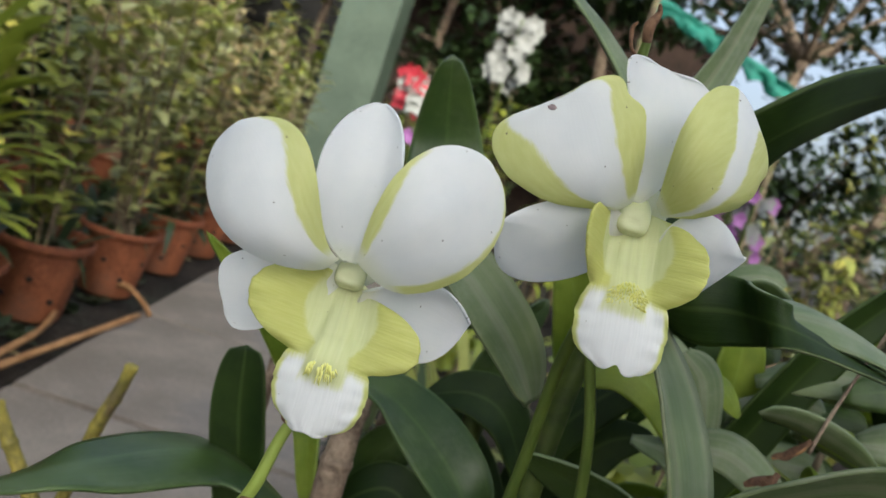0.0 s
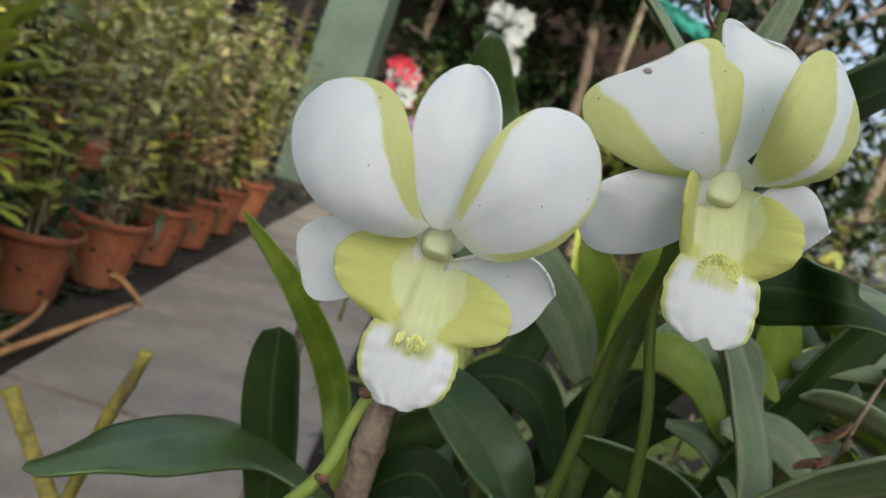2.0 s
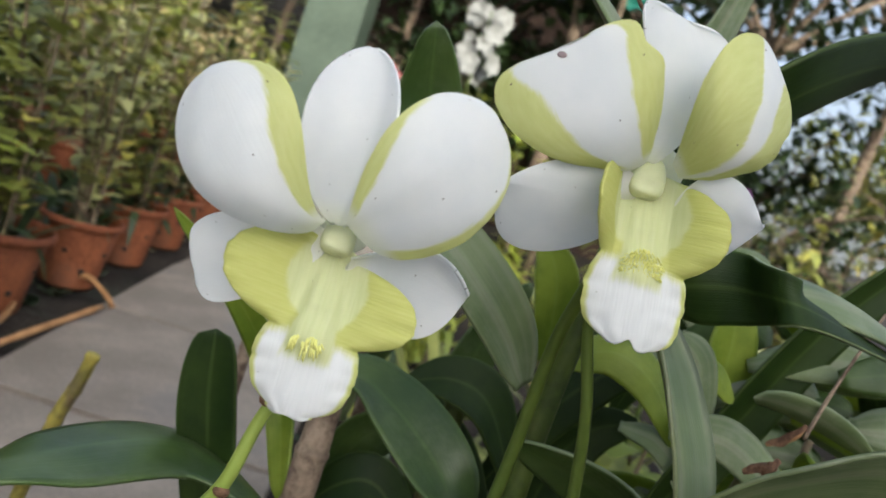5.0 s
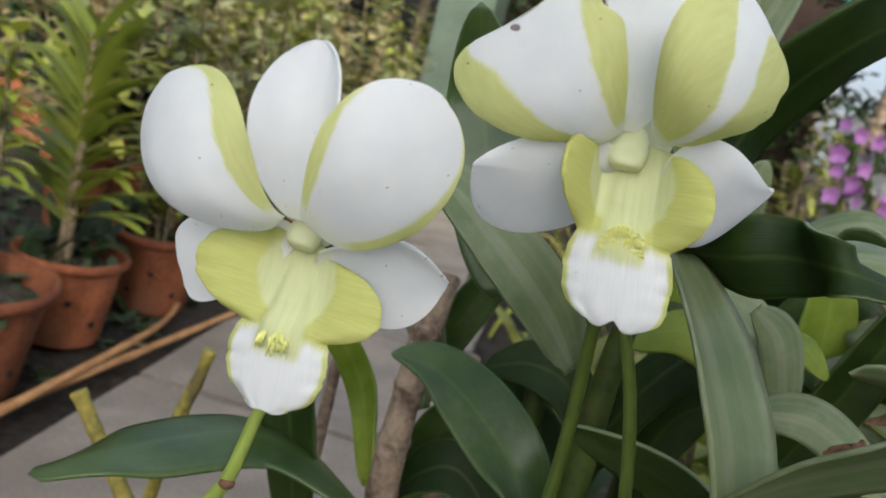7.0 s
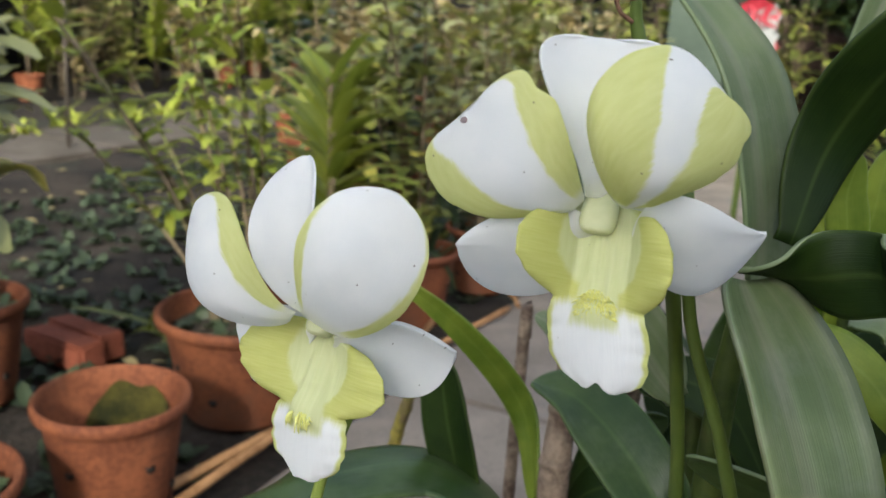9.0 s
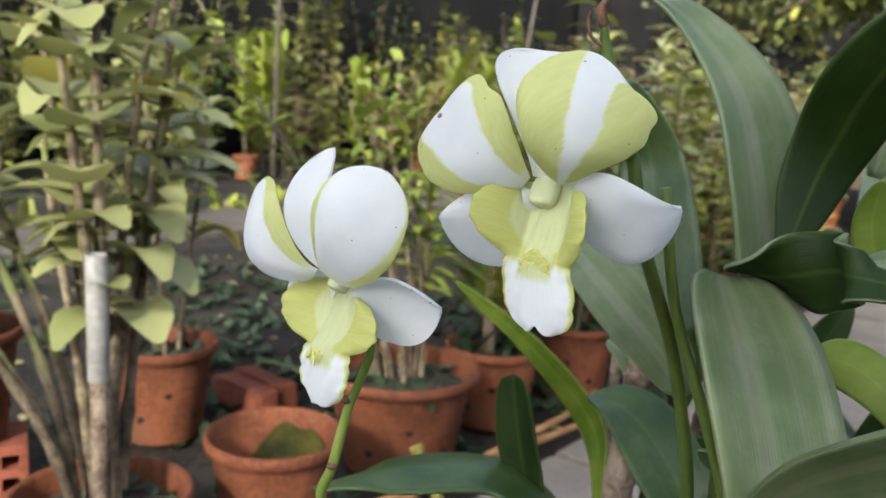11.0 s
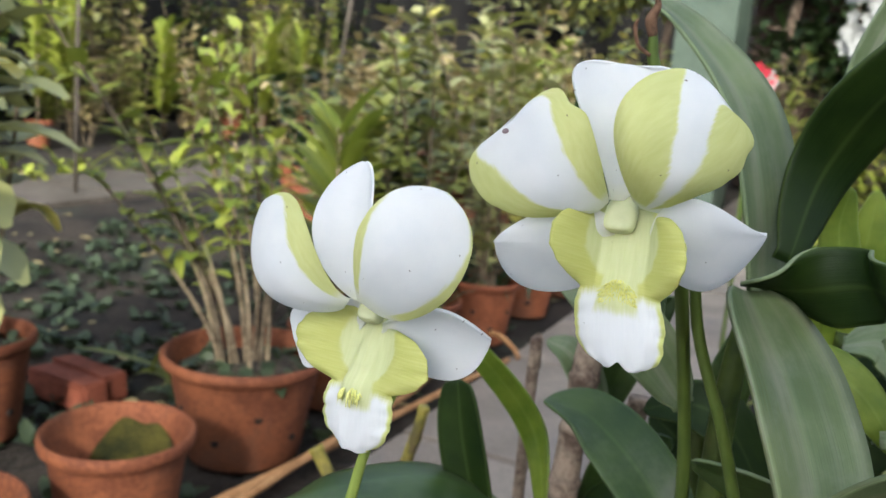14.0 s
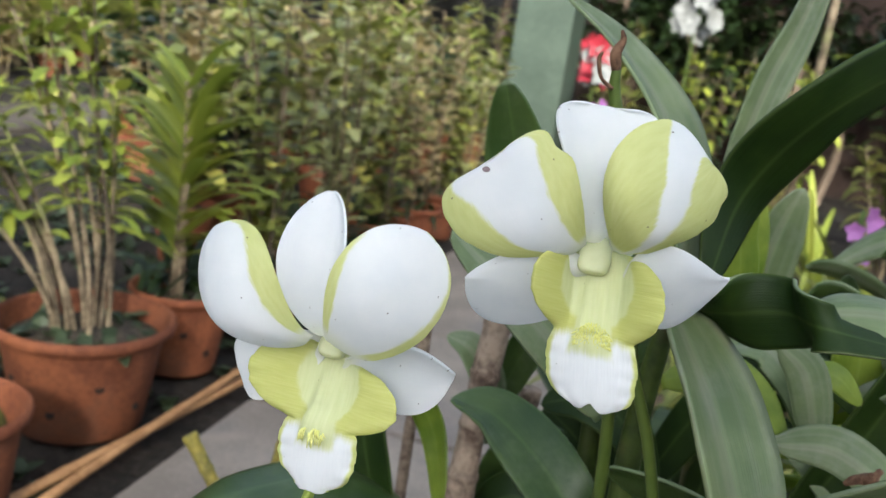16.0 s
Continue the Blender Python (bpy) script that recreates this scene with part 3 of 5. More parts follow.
def column_mesh(at, axis, side, ln, w, d):
    """Short stout column: blunt squarish cap, slightly hollow in front."""
    at, axis, side = (Vector(v) for v in (at, axis, side))
    axis.normalize()
    side = (side - axis * side.dot(axis)).normalized()
    nm = side.cross(axis)
    rings, segs = 16, 24
    v, f = lathe([(max(1e-5, math.sin(math.pi * k / rings) ** 0.42), -math.cos(math.pi * k / rings)) for k in range(rings + 1)], segs)
    out = []
    for x, y, z in v:
        t = 0.90 + 0.10 * z
        r = math.hypot(x, y)
        q = 1.0 if r < 1e-4 else r / max(1e-6, (abs(x) ** 2.6 + abs(y) ** 2.6) ** (1 / 2.6))     # squared section
        dent = 0.30 * math.exp(-((x / 0.5) ** 2 + ((z - 0.60) / 0.28) ** 2)) if y < 0 else 0
        out.append(at + side * x * q * w * t + nm * (y * q * d * t + dent * d) + axis * z * ln)
    return to_mesh("column", out, f)


def lip_mesh(top, waist, tip, lobe_mid, lobe_half, lobe_half_right, out_left, out_right, fwd_left, fwd_right, mid_half, mid_width, cast_left=1.0, cast_right=1.0, slant=0.0, notch=0.0015, ridge=0.0016, roll=0.0, seed=0, square=2.6, hollow=(0.0078, 0.0080, 0.0024)):
    """Three-lobed lip as one sheet. top, waist, tip: its middle line; lobes: their height on it, half height, reach to each side and how far they stand forward."""
    top, waist, tip = (np.array(v, float) for v in (top, waist, tip))
    ns, nu = 72, 81
    s = np.linspace(0, 1, ns)[:, None]
    u = np.linspace(-1, 1, nu)[None]
    line = bez([top, 2 * waist - (top + tip) / 2, tip], s[:, 0])
    fall = (top[2] - line[:, 2])[:, None]
    long = top[2] - tip[2]
    rng = np.random.RandomState(seed)
    ph = rng.rand(8) * 6.28
    def bump_of(c, h, n, m):
        return np.clip(1 - np.abs((fall - c) / h) ** n, 0, 1) ** (1 / m)
    grid_w = []
    for sign, out, half in ((-1, out_left, lobe_half), (1, out_right, lobe_half_right)):
        lobe = out * bump_of(lobe_mid + sign * slant, half, 2.2, 2.4)
        mid = mid_width * np.maximum(bump_of(long - mid_half, mid_half * 1.001, square, square), np.where(fall > long - mid_half, 0.46, 0.0))
        neck = mid_width * 0.74 * np.where(fall < long - mid_half, 1.0, 0.0) * np.clip(fall / 0.004, 0, 1) ** 0.6
        grid_w.append((lobe**6 + mid**6 + neck**6) ** (1 / 6))
    w = np.where(u < 0, grid_w[0], grid_w[1])
    edge = 1 + 0.006 * np.abs(u) ** 4 * (np.sin(90 * s + ph[0]) + 0.7 * np.sin(47 * s + ph[1]))
    x = u * w * edge
    side_of = lambda l, r: np.where(u < 0, l, r)  # noqa: E731
    in_lobes = 1 / (1 + np.exp((fall - (long - 1.55 * mid_half)) / 0.0018))
    # each side lobe bends forward from a hinge at the rim of the throat and reaches less far aside
    hinge = 0.0058
    past = np.maximum(np.abs(x) - hinge, 0)
    span = side_of(out_left, out_right) - hinge
    n = side_of(fwd_left, fwd_right) * (past / span) ** 1.12 * in_lobes - roll * np.clip((np.abs(u) - 0.66) / 0.34, 0, 1) ** 2 * in_lobes
    fold = side_of(cast_left, cast_right) * in_lobes + 1 - in_lobes
    x_out = np.sign(u) * (np.minimum(np.abs(x), hinge) + past * fold)
    # round hollow of the throat, with the ribbed tongue standing up in it and ending above the end lobe
    bowl = np.hypot(x / hollow[0], (fall - 0.0078) / hollow[1])
    n = n - hollow[2] * np.exp(-bowl ** 5) * in_lobes
    end = 1 / (1 + np.exp((fall - (long - 1.36 * mid_half)) / 0.0009))
    tongue = np.exp(-np.abs(x / (0.0017 + 0.135 * fall)) ** 4)
    n = n + ridge * tongue * end * np.clip((fall - 0.003) / 0.009, 0, 1) + 0.00013 * np.cos(x / (0.00016 + 0.016 * fall)) * tongue * end
    n = n + (1 - in_lobes) * (0.0022 * (1 - u**2) + 0.00020 * np.sin(u * 13 + 3 * np.sin(s * 9) + ph[2]) * np.abs(u) ** 0.5)
    n = n + 0.00026 * np.abs(u) ** 3 * (np.sin(60 * s + ph[3] + 2 * u) + np.sin(31 * s + ph[4])) + 0.00012 * np.sin(150 * s + 4 * u) * np.clip(np.abs(u) - 0.6, 0, 1) * in_lobes
    drop = (-notch * np.exp(-(u / 0.30) ** 2) - 0.0012 * u**4) * np.clip((s - 0.80) / 0.2, 0, 1) ** 1.5
    grid = line[:, None] + x_out[..., None] * np.array((1.0, 0, 0)) + n[..., None] * np.array((0, -0.96, 0.28)) - drop[..., None] * np.array((0, 0, 1.0))
    me = sheet_mesh("lip", grid, 0.0006, np.stack([(u + 1) / 2 + 0 * s, s + 0 * u], -1))
    flat = np.stack([x / 0.04 + 0.5, fall / 0.04 + 0 * u], -1).reshape(-1, 2)
    layer = me.uv_layers.new(name="Flat")
    loops = np.empty(len(me.loops), dtype=np.int32)
    me.loops.foreach_get("vertex_index", loops)
    layer.data.foreach_set("uv", np.concatenate([flat, flat]).astype(np.float32)[loops].ravel())
    return me


def blemish(parent, at, r, facing):
    """Small brown bruise on a petal."""
    v, f = ball((0, 0, 0), r, r * 0.65, r * 0.18, 10, 5)
    turn = Vector(facing).to_track_quat("Z", "Y").to_matrix()
    return part("blemish", to_mesh("blemish", [turn @ Vector(p) + Vector(at) for p in v], f), M["blemish"], parent, "small brown blemish")


# flower beside the footpath: broad rounded petals, lime along the inner margins
fa = thing("orchid_flower", (0, 0, 0), "white orchid flower with lime-green inner margins and lip", "flower", "white orchid flowers")
petal("lateral_sepal", fa, M["petal_plain"], "white pointed sepal", base=(-0.0269, 0.0020, 0.5299), tip=(-0.0513, 0.0046, 0.5149), side=(-0.27, 0.10, 0.99), wl=0.0082, wr=0.0095, p=0.63, q=0.23, pr=0.63, qr=0.22, bow=0.0006, curl=-0.0004, hood=-0.0005, skew=0.0002, dome=0.001, seed=1)
petal("lateral_sepal", fa, M["petal_plain"], "white pointed sepal", base=(-0.0212, 0.0012, 0.5279), tip=(0.0037, 0.0098, 0.5249), side=(0.08, 0.34, -0.93), wl=0.0017, wr=0.0187, p=0.45, q=0.41, pr=0.69, qr=0.59, bow=-0.0007, curl=-0.0045, hood=-0.0030, skew=-0.0069, dome=0.001, seed=2)
petal("dorsal_sepal", fa, M["petal_plain"], "white rounded sepal", base=(-0.0249, -0.0031, 0.5340), tip=(-0.0296, -0.0005, 0.5673), side=(0.90, 0.04, 0.21), wl=0.0096, wr=0.0070, p=0.70, q=0.58, pr=0.70, qr=0.50, bow=0.0055, curl=-0.0017, hood=-0.0034, skew=0.0009, dome=-0.001, seed=3)
petal("petal", fa, M["petal_upper"], "broad white petal with lime inner margin", base=(-0.0282, -0.0051, 0.5330), tip=(-0.0559, -0.0094, 0.5533), side=(0.12, -0.12, 0.98), wl=0.0108, wr=0.0141, p=0.57, q=0.28, pr=1.47, qr=0.82, bow=0.0063, curl=-0.0045, hood=0.0019, skew=-0.0029, dome=0.0028, seed=4)
petal("petal", fa, M["petal_lower"], "broad white petal with lime inner margin", base=(-0.0217, -0.0074, 0.5348), tip=(-0.0034, -0.0041, 0.5627), side=(0.57, 0.33, -0.76), wl=0.0114, wr=0.0150, p=0.95, q=0.61, pr=0.47, qr=0.44, bow=0.0025, curl=-0.0027, hood=-0.0003, skew=-0.0004, dome=0.0046, ruffle=0.012, seed=5)
lip = part("lip", lip_mesh((-0.0246, 0.0016, 0.5302), (-0.0228, -0.0048, 0.5130), (-0.0224, -0.0062, 0.4966), 0.0094, 0.0090, 0.0073, 0.0200, 0.0184, 0.0035, 0.0014, 0.0100, 0.0100, 1.0, 1.0, 0.0008, 0.0004, 0.0026, 0.0012, seed=1, square=2.15), M["lip_path"], fa, "lime-green lip with cream throat and white end lobe")
v, f = ball((-0.0246, 0.0060, 0.5322), 0.0052, 0.0036, 0.0046, 16, 10)
part("flower_base", to_mesh("flower_base", v, f), M["base"], fa, "pale fused flower base")
part("column", column_mesh((-0.0247, 0.0014, 0.5312), (0.03, -0.55, -0.85), (1, 0, 0), 0.0037, 0.0037, 0.0030), M["column"], fa, "cream column")
crest(lip, (-0.0229, -0.0088, 0.5118), (0.08, -0.05, -1), (1, 0, 0.1), (0, -1, 0), 40, 0.0036, 1, 0.0028, 0.0020, 0.00022)
tube("flower_stalk", [(-0.0235, 0.004, 0.531), (-0.0225, 0.012, 0.512), (-0.0295, 0.0095, 0.489), (-0.0330, 0.0075, 0.4715), (-0.043, 0.012, 0.452), (-0.060, 0.045, 0.405), (-0.062, 0.075, 0.30), (-0.060, 0.09, -0.02)], [0.0015, 0.0013, 0.0014, 0.0016, 0.0017, 0.0021, 0.003, 0.0034], M["stem_lime"], fa, "lime-green arching flower stalk", 12, 64)
for at in ((-0.0325, 0.0068, 0.4713), (-0.0295, 0.0090, 0.4925), (-0.0500, 0.025, 0.4322)):
    v, f = ball(at, 0.0019, 0.0019, 0.0013, 10, 6)
    part("node", to_mesh("node", v, f), M["dry"], fa, "brown stalk node")

# flower on the upright spike: lime along both margins of the petals
fb = thing("orchid_flower", (0, 0, 0), "white orchid flower with broad lime-green petal bands", "flower", "white orchid flowers")
petal("lateral_sepal", fb, M["petal_plain"], "white pointed sepal", base=(0.0289, 0.0204, 0.5569), tip=(0.0014, 0.0130, 0.5519), side=(-0.11, -0.51, 0.78), wl=0.0180, wr=0.0075, p=0.43, q=0.32, pr=0.53, qr=0.80, bow=-0.0002, curl=0.0014, hood=0.0019, skew=-0.0009, dome=0.001, seed=11)
petal("lateral_sepal", fb, M["petal_plain"], "white pointed sepal", base=(0.0369, 0.0204, 0.5569), tip=(0.0602, 0.0319, 0.5594), side=(0.03, 0.52, -0.82), wl=0.0117, wr=0.0145, p=0.72, q=1.34, pr=0.62, qr=0.50, bow=0.0044, curl=-0.0015, hood=0.0047, skew=0.0018, dome=-0.0022, seed=12)
petal("dorsal_sepal", fb, M["petal_plain"], "white broad sepal", base=(0.0285, 0.0189, 0.5645), tip=(0.0256, 0.0250, 0.5950), side=(0.70, 0.43, -0.08), wl=0.0147, wr=0.0118, p=1.02, q=0.24, pr=0.86, qr=0.17, bow=0.0013, curl=-0.0003, hood=-0.0032, skew=0.0021, dome=0.001, seed=13)
petal("petal", fb, M["petal_two"], "white petal with lime margins", base=(0.0262, 0.0159, 0.5629), tip=(0.0091, 0.0019, 0.5795), side=(0.62, -0.08, 0.75), wl=0.0183, wr=0.0162, p=0.97, q=0.12, pr=0.94, qr=0.42, bow=0.0040, curl=-0.0071, hood=0.0038, skew=-0.0043, dome=0.0006, ruffle=0.014, seed=14, dents=((1, 0.80, 0.10, 0.16),))
petal("petal", fb, M["petal_broad"], "white petal with broad lime bands", base=(0.0340, 0.0168, 0.5647), tip=(0.0528, 0.0115, 0.5804), side=(0.63, 0.47, -0.57), wl=0.0133, wr=0.0177, p=1.10, q=0.25, pr=0.94, qr=0.50, bow=0.0067, curl=-0.0118, hood=0.0053, skew=-0.0095, dome=0.002, ruffle=0.014, seed=15, dents=((1, 0.86, 0.07, 0.10),))
lip = part("lip", lip_mesh((0.0305, 0.0212, 0.5632), (0.0330, 0.0146, 0.5450), (0.0360, 0.0130, 0.5270), 0.0098, 0.0098, 0.0098, 0.0165, 0.0165, 0.0160, 0.0085, 0.0100, 0.0104, 0.62, 0.95, 0.0, 0.0019, 0.0015, 0.0022, seed=2, square=2.9, hollow=(0.0074, 0.0095, 0.0022)), M["lip_spike"], fb, "lime-green lip with folded lobes and white end lobe")
v, f = ball((0.0316, 0.0262, 0.5640), 0.0062, 0.0036, 0.0050, 16, 10)
part("flower_base", to_mesh("flower_base", v, f), M["base"], fb, "pale fused flower base")
part("column", column_mesh((0.0296, 0.0202, 0.5614), (0.03, -0.45, -0.88), (1, 0, 0), 0.0045, 0.0042, 0.0030), M["column"], fb, "cream column")
crest(lip, (0.0338, 0.0120, 0.5424), (0.15, -0.1, -1), (1, 0, 0.1), (0, -1, 0.1), 320, 0.0010, 2, 0.0040, 0.0055, 0.00013, "fuzzy pale yellow crest")
blemish(fb, (0.004, 0.0078, 0.578), 0.0011, (-0.3, -0.9, 0.3))
blemish(fb, (0.050, 0.0256, 0.557), 0.0006, (0.2, -0.95, 0.1))
tube("flower_spike", [(0.0213, 0.0530, 0.6040), (0.0222, 0.0545, 0.5960), (0.029, 0.058, 0.575), (0.0335, 0.0650, 0.542), (0.0325, 0.0886, 0.5083), (0.0340, 0.1038, 0.4669), (0.0338, 0.1117, 0.4257), (0.0336, 0.117, 0.37), (0.0333, 0.122, 0.25), (0.033, 0.13, -0.02)], [0.0012, 0.0017, 0.0019, 0.0020, 0.0021, 0.0023, 0.0026, 0.0028, 0.0034], M["stem"], fb, "green flower spike", 12, 64)
tube("pedicel", [(0.0300, 0.020, 0.562), (0.0315, 0.036, 0.567), (0.0305, 0.0575, 0.570)], [0.0022, 0.0014, 0.0016], M["stem"], fb, "green flower stalk", 10, 20)
tube("dry_tip", [(0.0213, 0.0530, 0.6035), (0.0206, 0.0522, 0.6075), (0.0218, 0.0526, 0.6110), (0.0212, 0.0518, 0.6134)], [0.0013, 0.0016, 0.0010, 0.0004], M["dry"], fb, "dried brown spike tip", 8, 24)
tube("dry_tip", [(0.0213, 0.0528, 0.5985), (0.0180, 0.0520, 0.6010), (0.0166, 0.0522, 0.6055), (0.0174, 0.0516, 0.6075)], [0.0006, 0.0005, 0.0007, 0.0003], M["dry"], fb, "dried brown flower remnant", 6, 24)

# ---- the orchid plant that carries them ----
plant = thing("orchid_plant", (0, 0, 0), "orchid plant with long dark green strap leaves", "plant")
LEAF, GREY, PALE, DOTS, SHADED = [M["leaf"], M["leaf_grey"]], [M["leaf_grey"], M["leaf"]], [M["leaf_grey"], M["leaf_grey"]], [M["leaf_dots"], M["leaf_grey"]], [M["leaf_shaded"], M["leaf_shaded"]]
strap_leaf(plant, [M["leaf"], M["leaf"]], [(-0.0273, 0.1432, 0.3960), (-0.0776, 0.1473, 0.4111), (-0.1094, 0.1058, 0.4129), (-0.1333, 0.0799, 0.4041)], (0.20, -0.46, 0.11), 0.0213, side_end=(-0.16, -0.51, -0.08), p=0.43, q=0.49, keel=0.15, seed=1)
strap_leaf(plant, [M["leaf"], M["leaf"]], [(0.0334, 0.1313, 0.4010), (0.0188, 0.1391, 0.4356), (-0.0150, 0.1552, 0.4543), (-0.0393, 0.1574, 0.4571)], (-0.01, 0.02, 0.06), 0.0141, side_end=(-0.02, 0.05, 0.005), p=0.58, q=0.54, keel=0.35, seed=2)
strap_leaf(plant, DOTS, [(0.0474, 0.0885, 0.5343), (0.0661, 0.0769, 0.5079), (0.0794, 0.0665, 0.4718), (0.0779, 0.0556, 0.4093)], (0.32, 0.84, -0.15), 0.0224, side_end=(0.51, 0.76, 0.12), p=0.2, q=0.47, keel=-0.2, seed=3, root=0.5, label="broad drooping leaf with black-dotted margins")
strap_leaf(plant, SHADED, [(0.0537, 0.1152, 0.5401), (0.0595, 0.1269, 0.5713), (0.0815, 0.1193, 0.6036), (0.1219, 0.1571, 0.6311), (0.1637, 0.1903, 0.6463)], (-0.50, -0.29, 0.38), 0.0144, side_end=(-0.05, -0.74, 0.29), p=0.56, q=0.58, keel=0.12, seed=4)
strap_leaf(plant, [M["leaf_grey"], M["leaf_shaded"]], [(0.0446, 0.0945, 0.5350), (0.0615, 0.0969, 0.5363), (0.0788, 0.0922, 0.5411), (0.0918, 0.0743, 0.5427), (0.1460, 0.1116, 0.5325)], (0.20, -0.28, 0.06), 0.0125, side_end=(-0.41, 0.45, 0.32), p=0.3, q=0.9, keel=0.1, seed=5, root=0.2)
strap_leaf(plant, PALE, [(0.084, 0.086, 0.5445), (0.098, 0.090, 0.5475), (0.118, 0.100, 0.5455), (0.150, 0.118, 0.5360)], (-0.25, 0.62, 0.30), 0.0105, side_end=(-0.4, 0.6, 0.25), p=0.5, q=0.5, keel=0.25, seed=21, label="pale grey-green leaf folded over")
strap_leaf(plant, [M["leaf_grey"], M["leaf"]], [(0.0475, 0.1225, 0.520), (0.0463, 0.1225, 0.531), (0.0416, 0.1208, 0.5602), (0.0316, 0.1213, 0.5879), (0.0117, 0.1230, 0.6100), (-0.0110, 0.1180, 0.6260)], (0.21, 0.98, 0.10), 0.0200, side_end=(0.30, 0.95, 0.15), p=0.42, q=0.85, keel=0.22, seed=6, label="tall arching grey-green leaf", ns=60)
strap_leaf(plant, PALE, [(0.052, 0.200, 0.560), (0.060, 0.205, 0.605), (0.068, 0.210, 0.635), (0.078, 0.215, 0.690)], (0.95, 0.1, -0.2), 0.0075, keel=0.35, seed=7, p=0.4, q=0.7)
strap_leaf(plant, LEAF, [(-0.0024, 0.1621, 0.4903), (-0.0246, 0.1759, 0.5366), (-0.0339, 0.1817, 0.5622), (-0.0406, 0.1690, 0.5937)], (0.98, 0.27, 0.34), 0.0172, side_end=(1.00, 0.08, 0.37), p=0.33, q=0.58, keel=0.1, seed=8)
strap_leaf(plant, [M["leaf_fresh"]], [(-0.0403, 0.1792, 0.3885), (-0.0576, 0.1946, 0.4252), (-0.0807, 0.1709, 0.4659), (-0.1061, 0.1397, 0.4988)], (0.36, -0.15, 0.63), 0.0070, side_end=(0.42, 0.33, 0.57), p=0.31, q=0.66, keel=0.25, seed=9)
strap_leaf(plant, SHADED, [(-0.062, 0.160, 0.365), (-0.070, 0.160, 0.400), (-0.078, 0.160, 0.428), (-0.083, 0.160, 0.455)], (1, 0, 0.3), 0.0120, keel=0.2, seed=10, p=0.4, q=0.3)
strap_leaf(plant, PALE, [(0.030, 0.108, 0.488), (0.020, 0.104, 0.503), (0.006, 0.102, 0.516), (-0.014, 0.104, 0.530), (-0.034, 0.108, 0.541)], (0.55, 0.60, 0.60), 0.0110, p=0.45, q=0.5, keel=0.18, seed=11)
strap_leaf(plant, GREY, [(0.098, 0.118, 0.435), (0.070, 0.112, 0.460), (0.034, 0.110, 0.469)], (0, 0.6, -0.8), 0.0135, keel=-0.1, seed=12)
strap_leaf(plant, DOTS, [(0.1491, 0.0471, 0.4974), (0.1242, 0.0567, 0.5113), (0.0941, 0.0581, 0.4972), (0.0716, 0.0626, 0.4759)], (-0.04, 0.54, -0.78), 0.0135, side_end=(-0.06, 0.63, -0.71), p=0.50, q=0.57, keel=-0.1, seed=13)
def ringed_cane(parent, pts, r, material, label, gap=0.024, seed=0):
    """Cane with swollen, paler joints and a slightly uneven girth."""
    line = through_points(pts, 160)
    step = np.r_[0, np.cumsum(np.linalg.norm(np.diff(line, axis=0), axis=1))]
    near_joint = np.exp(-(((step + gap * 0.4) % gap - gap / 2) / (gap * 0.07)) ** 2)
    rad = r * (0.94 + 0.14 * near_joint + 0.05 * np.sin(step * 90 + seed)) * (1 + 0.25 * step / step[-1])
    v, f = tube_data(line, list(rad), 14)
    return part("cane", to_mesh("cane", v, f), material, parent, label)


ringed_cane(plant, [(-0.0339, 0.1985, 0.4840), (-0.0346, 0.1884, 0.4473), (-0.0346, 0.1815, 0.4114), (-0.0345, 0.1815, 0.3825), (-0.036, 0.182, 0.30), (-0.040, 0.184, 0.15), (-0.045, 0.186, -0.02)], 0.0068, M["cane"], "dry grey-brown ringed cane")
tube("cane", [(0.044, 0.120, 0.525), (0.041, 0.120, 0.488), (0.041, 0.120, 0.44), (0.044, 0.12, 0.36), (0.048, 0.12, -0.02)], [0.0035, 0.0044, 0.0050, 0.0055, 0.006], M["cane_green"], plant, "green cane", 12, 40)
tube("stem", [(0.0331, 0.0737, 0.5598), (0.0370, 0.0795, 0.5235), (0.0472, 0.0836, 0.4935), (0.0540, 0.0905, 0.4650), (0.0576, 0.0962, 0.4396), (0.059, 0.102, 0.38), (0.060, 0.110, 0.25), (0.060, 0.12, -0.02)], [0.0016, 0.0018, 0.0020, 0.0022, 0.0024, 0.003], M["stem"], plant, "slender green stem", 10, 40)
tube("shoot", [(-0.0923, 0.2715, 0.4365), (-0.0925, 0.271, 0.4290), (-0.0935, 0.270, 0.41), (-0.096, 0.268, -0.02)], [0.0006, 0.0032, 0.0034, 0.004], M["cane"], plant, "thin dry shoot", 10, 30)
ringed_cane(plant, [(-0.229, 0.247, 0.347), (-0.212, 0.248, 0.323), (-0.185, 0.249, 0.285), (-0.14, 0.252, 0.21), (-0.06, 0.256, 0.10), (0.02, 0.26, -0.02)], 0.0046, M["cane_yellow"], "cut yellow cane", 0.022, 2)
ringed_cane(plant, [(-0.183, 0.304, 0.370), (-0.187, 0.304, 0.350), (-0.196, 0.304, 0.315), (-0.21, 0.303, 0.22), (-0.225, 0.302, 0.10), (-0.24, 0.30, -0.02)], 0.0042, M["cane_yellow"], "cut yellow cane", 0.022, 4)

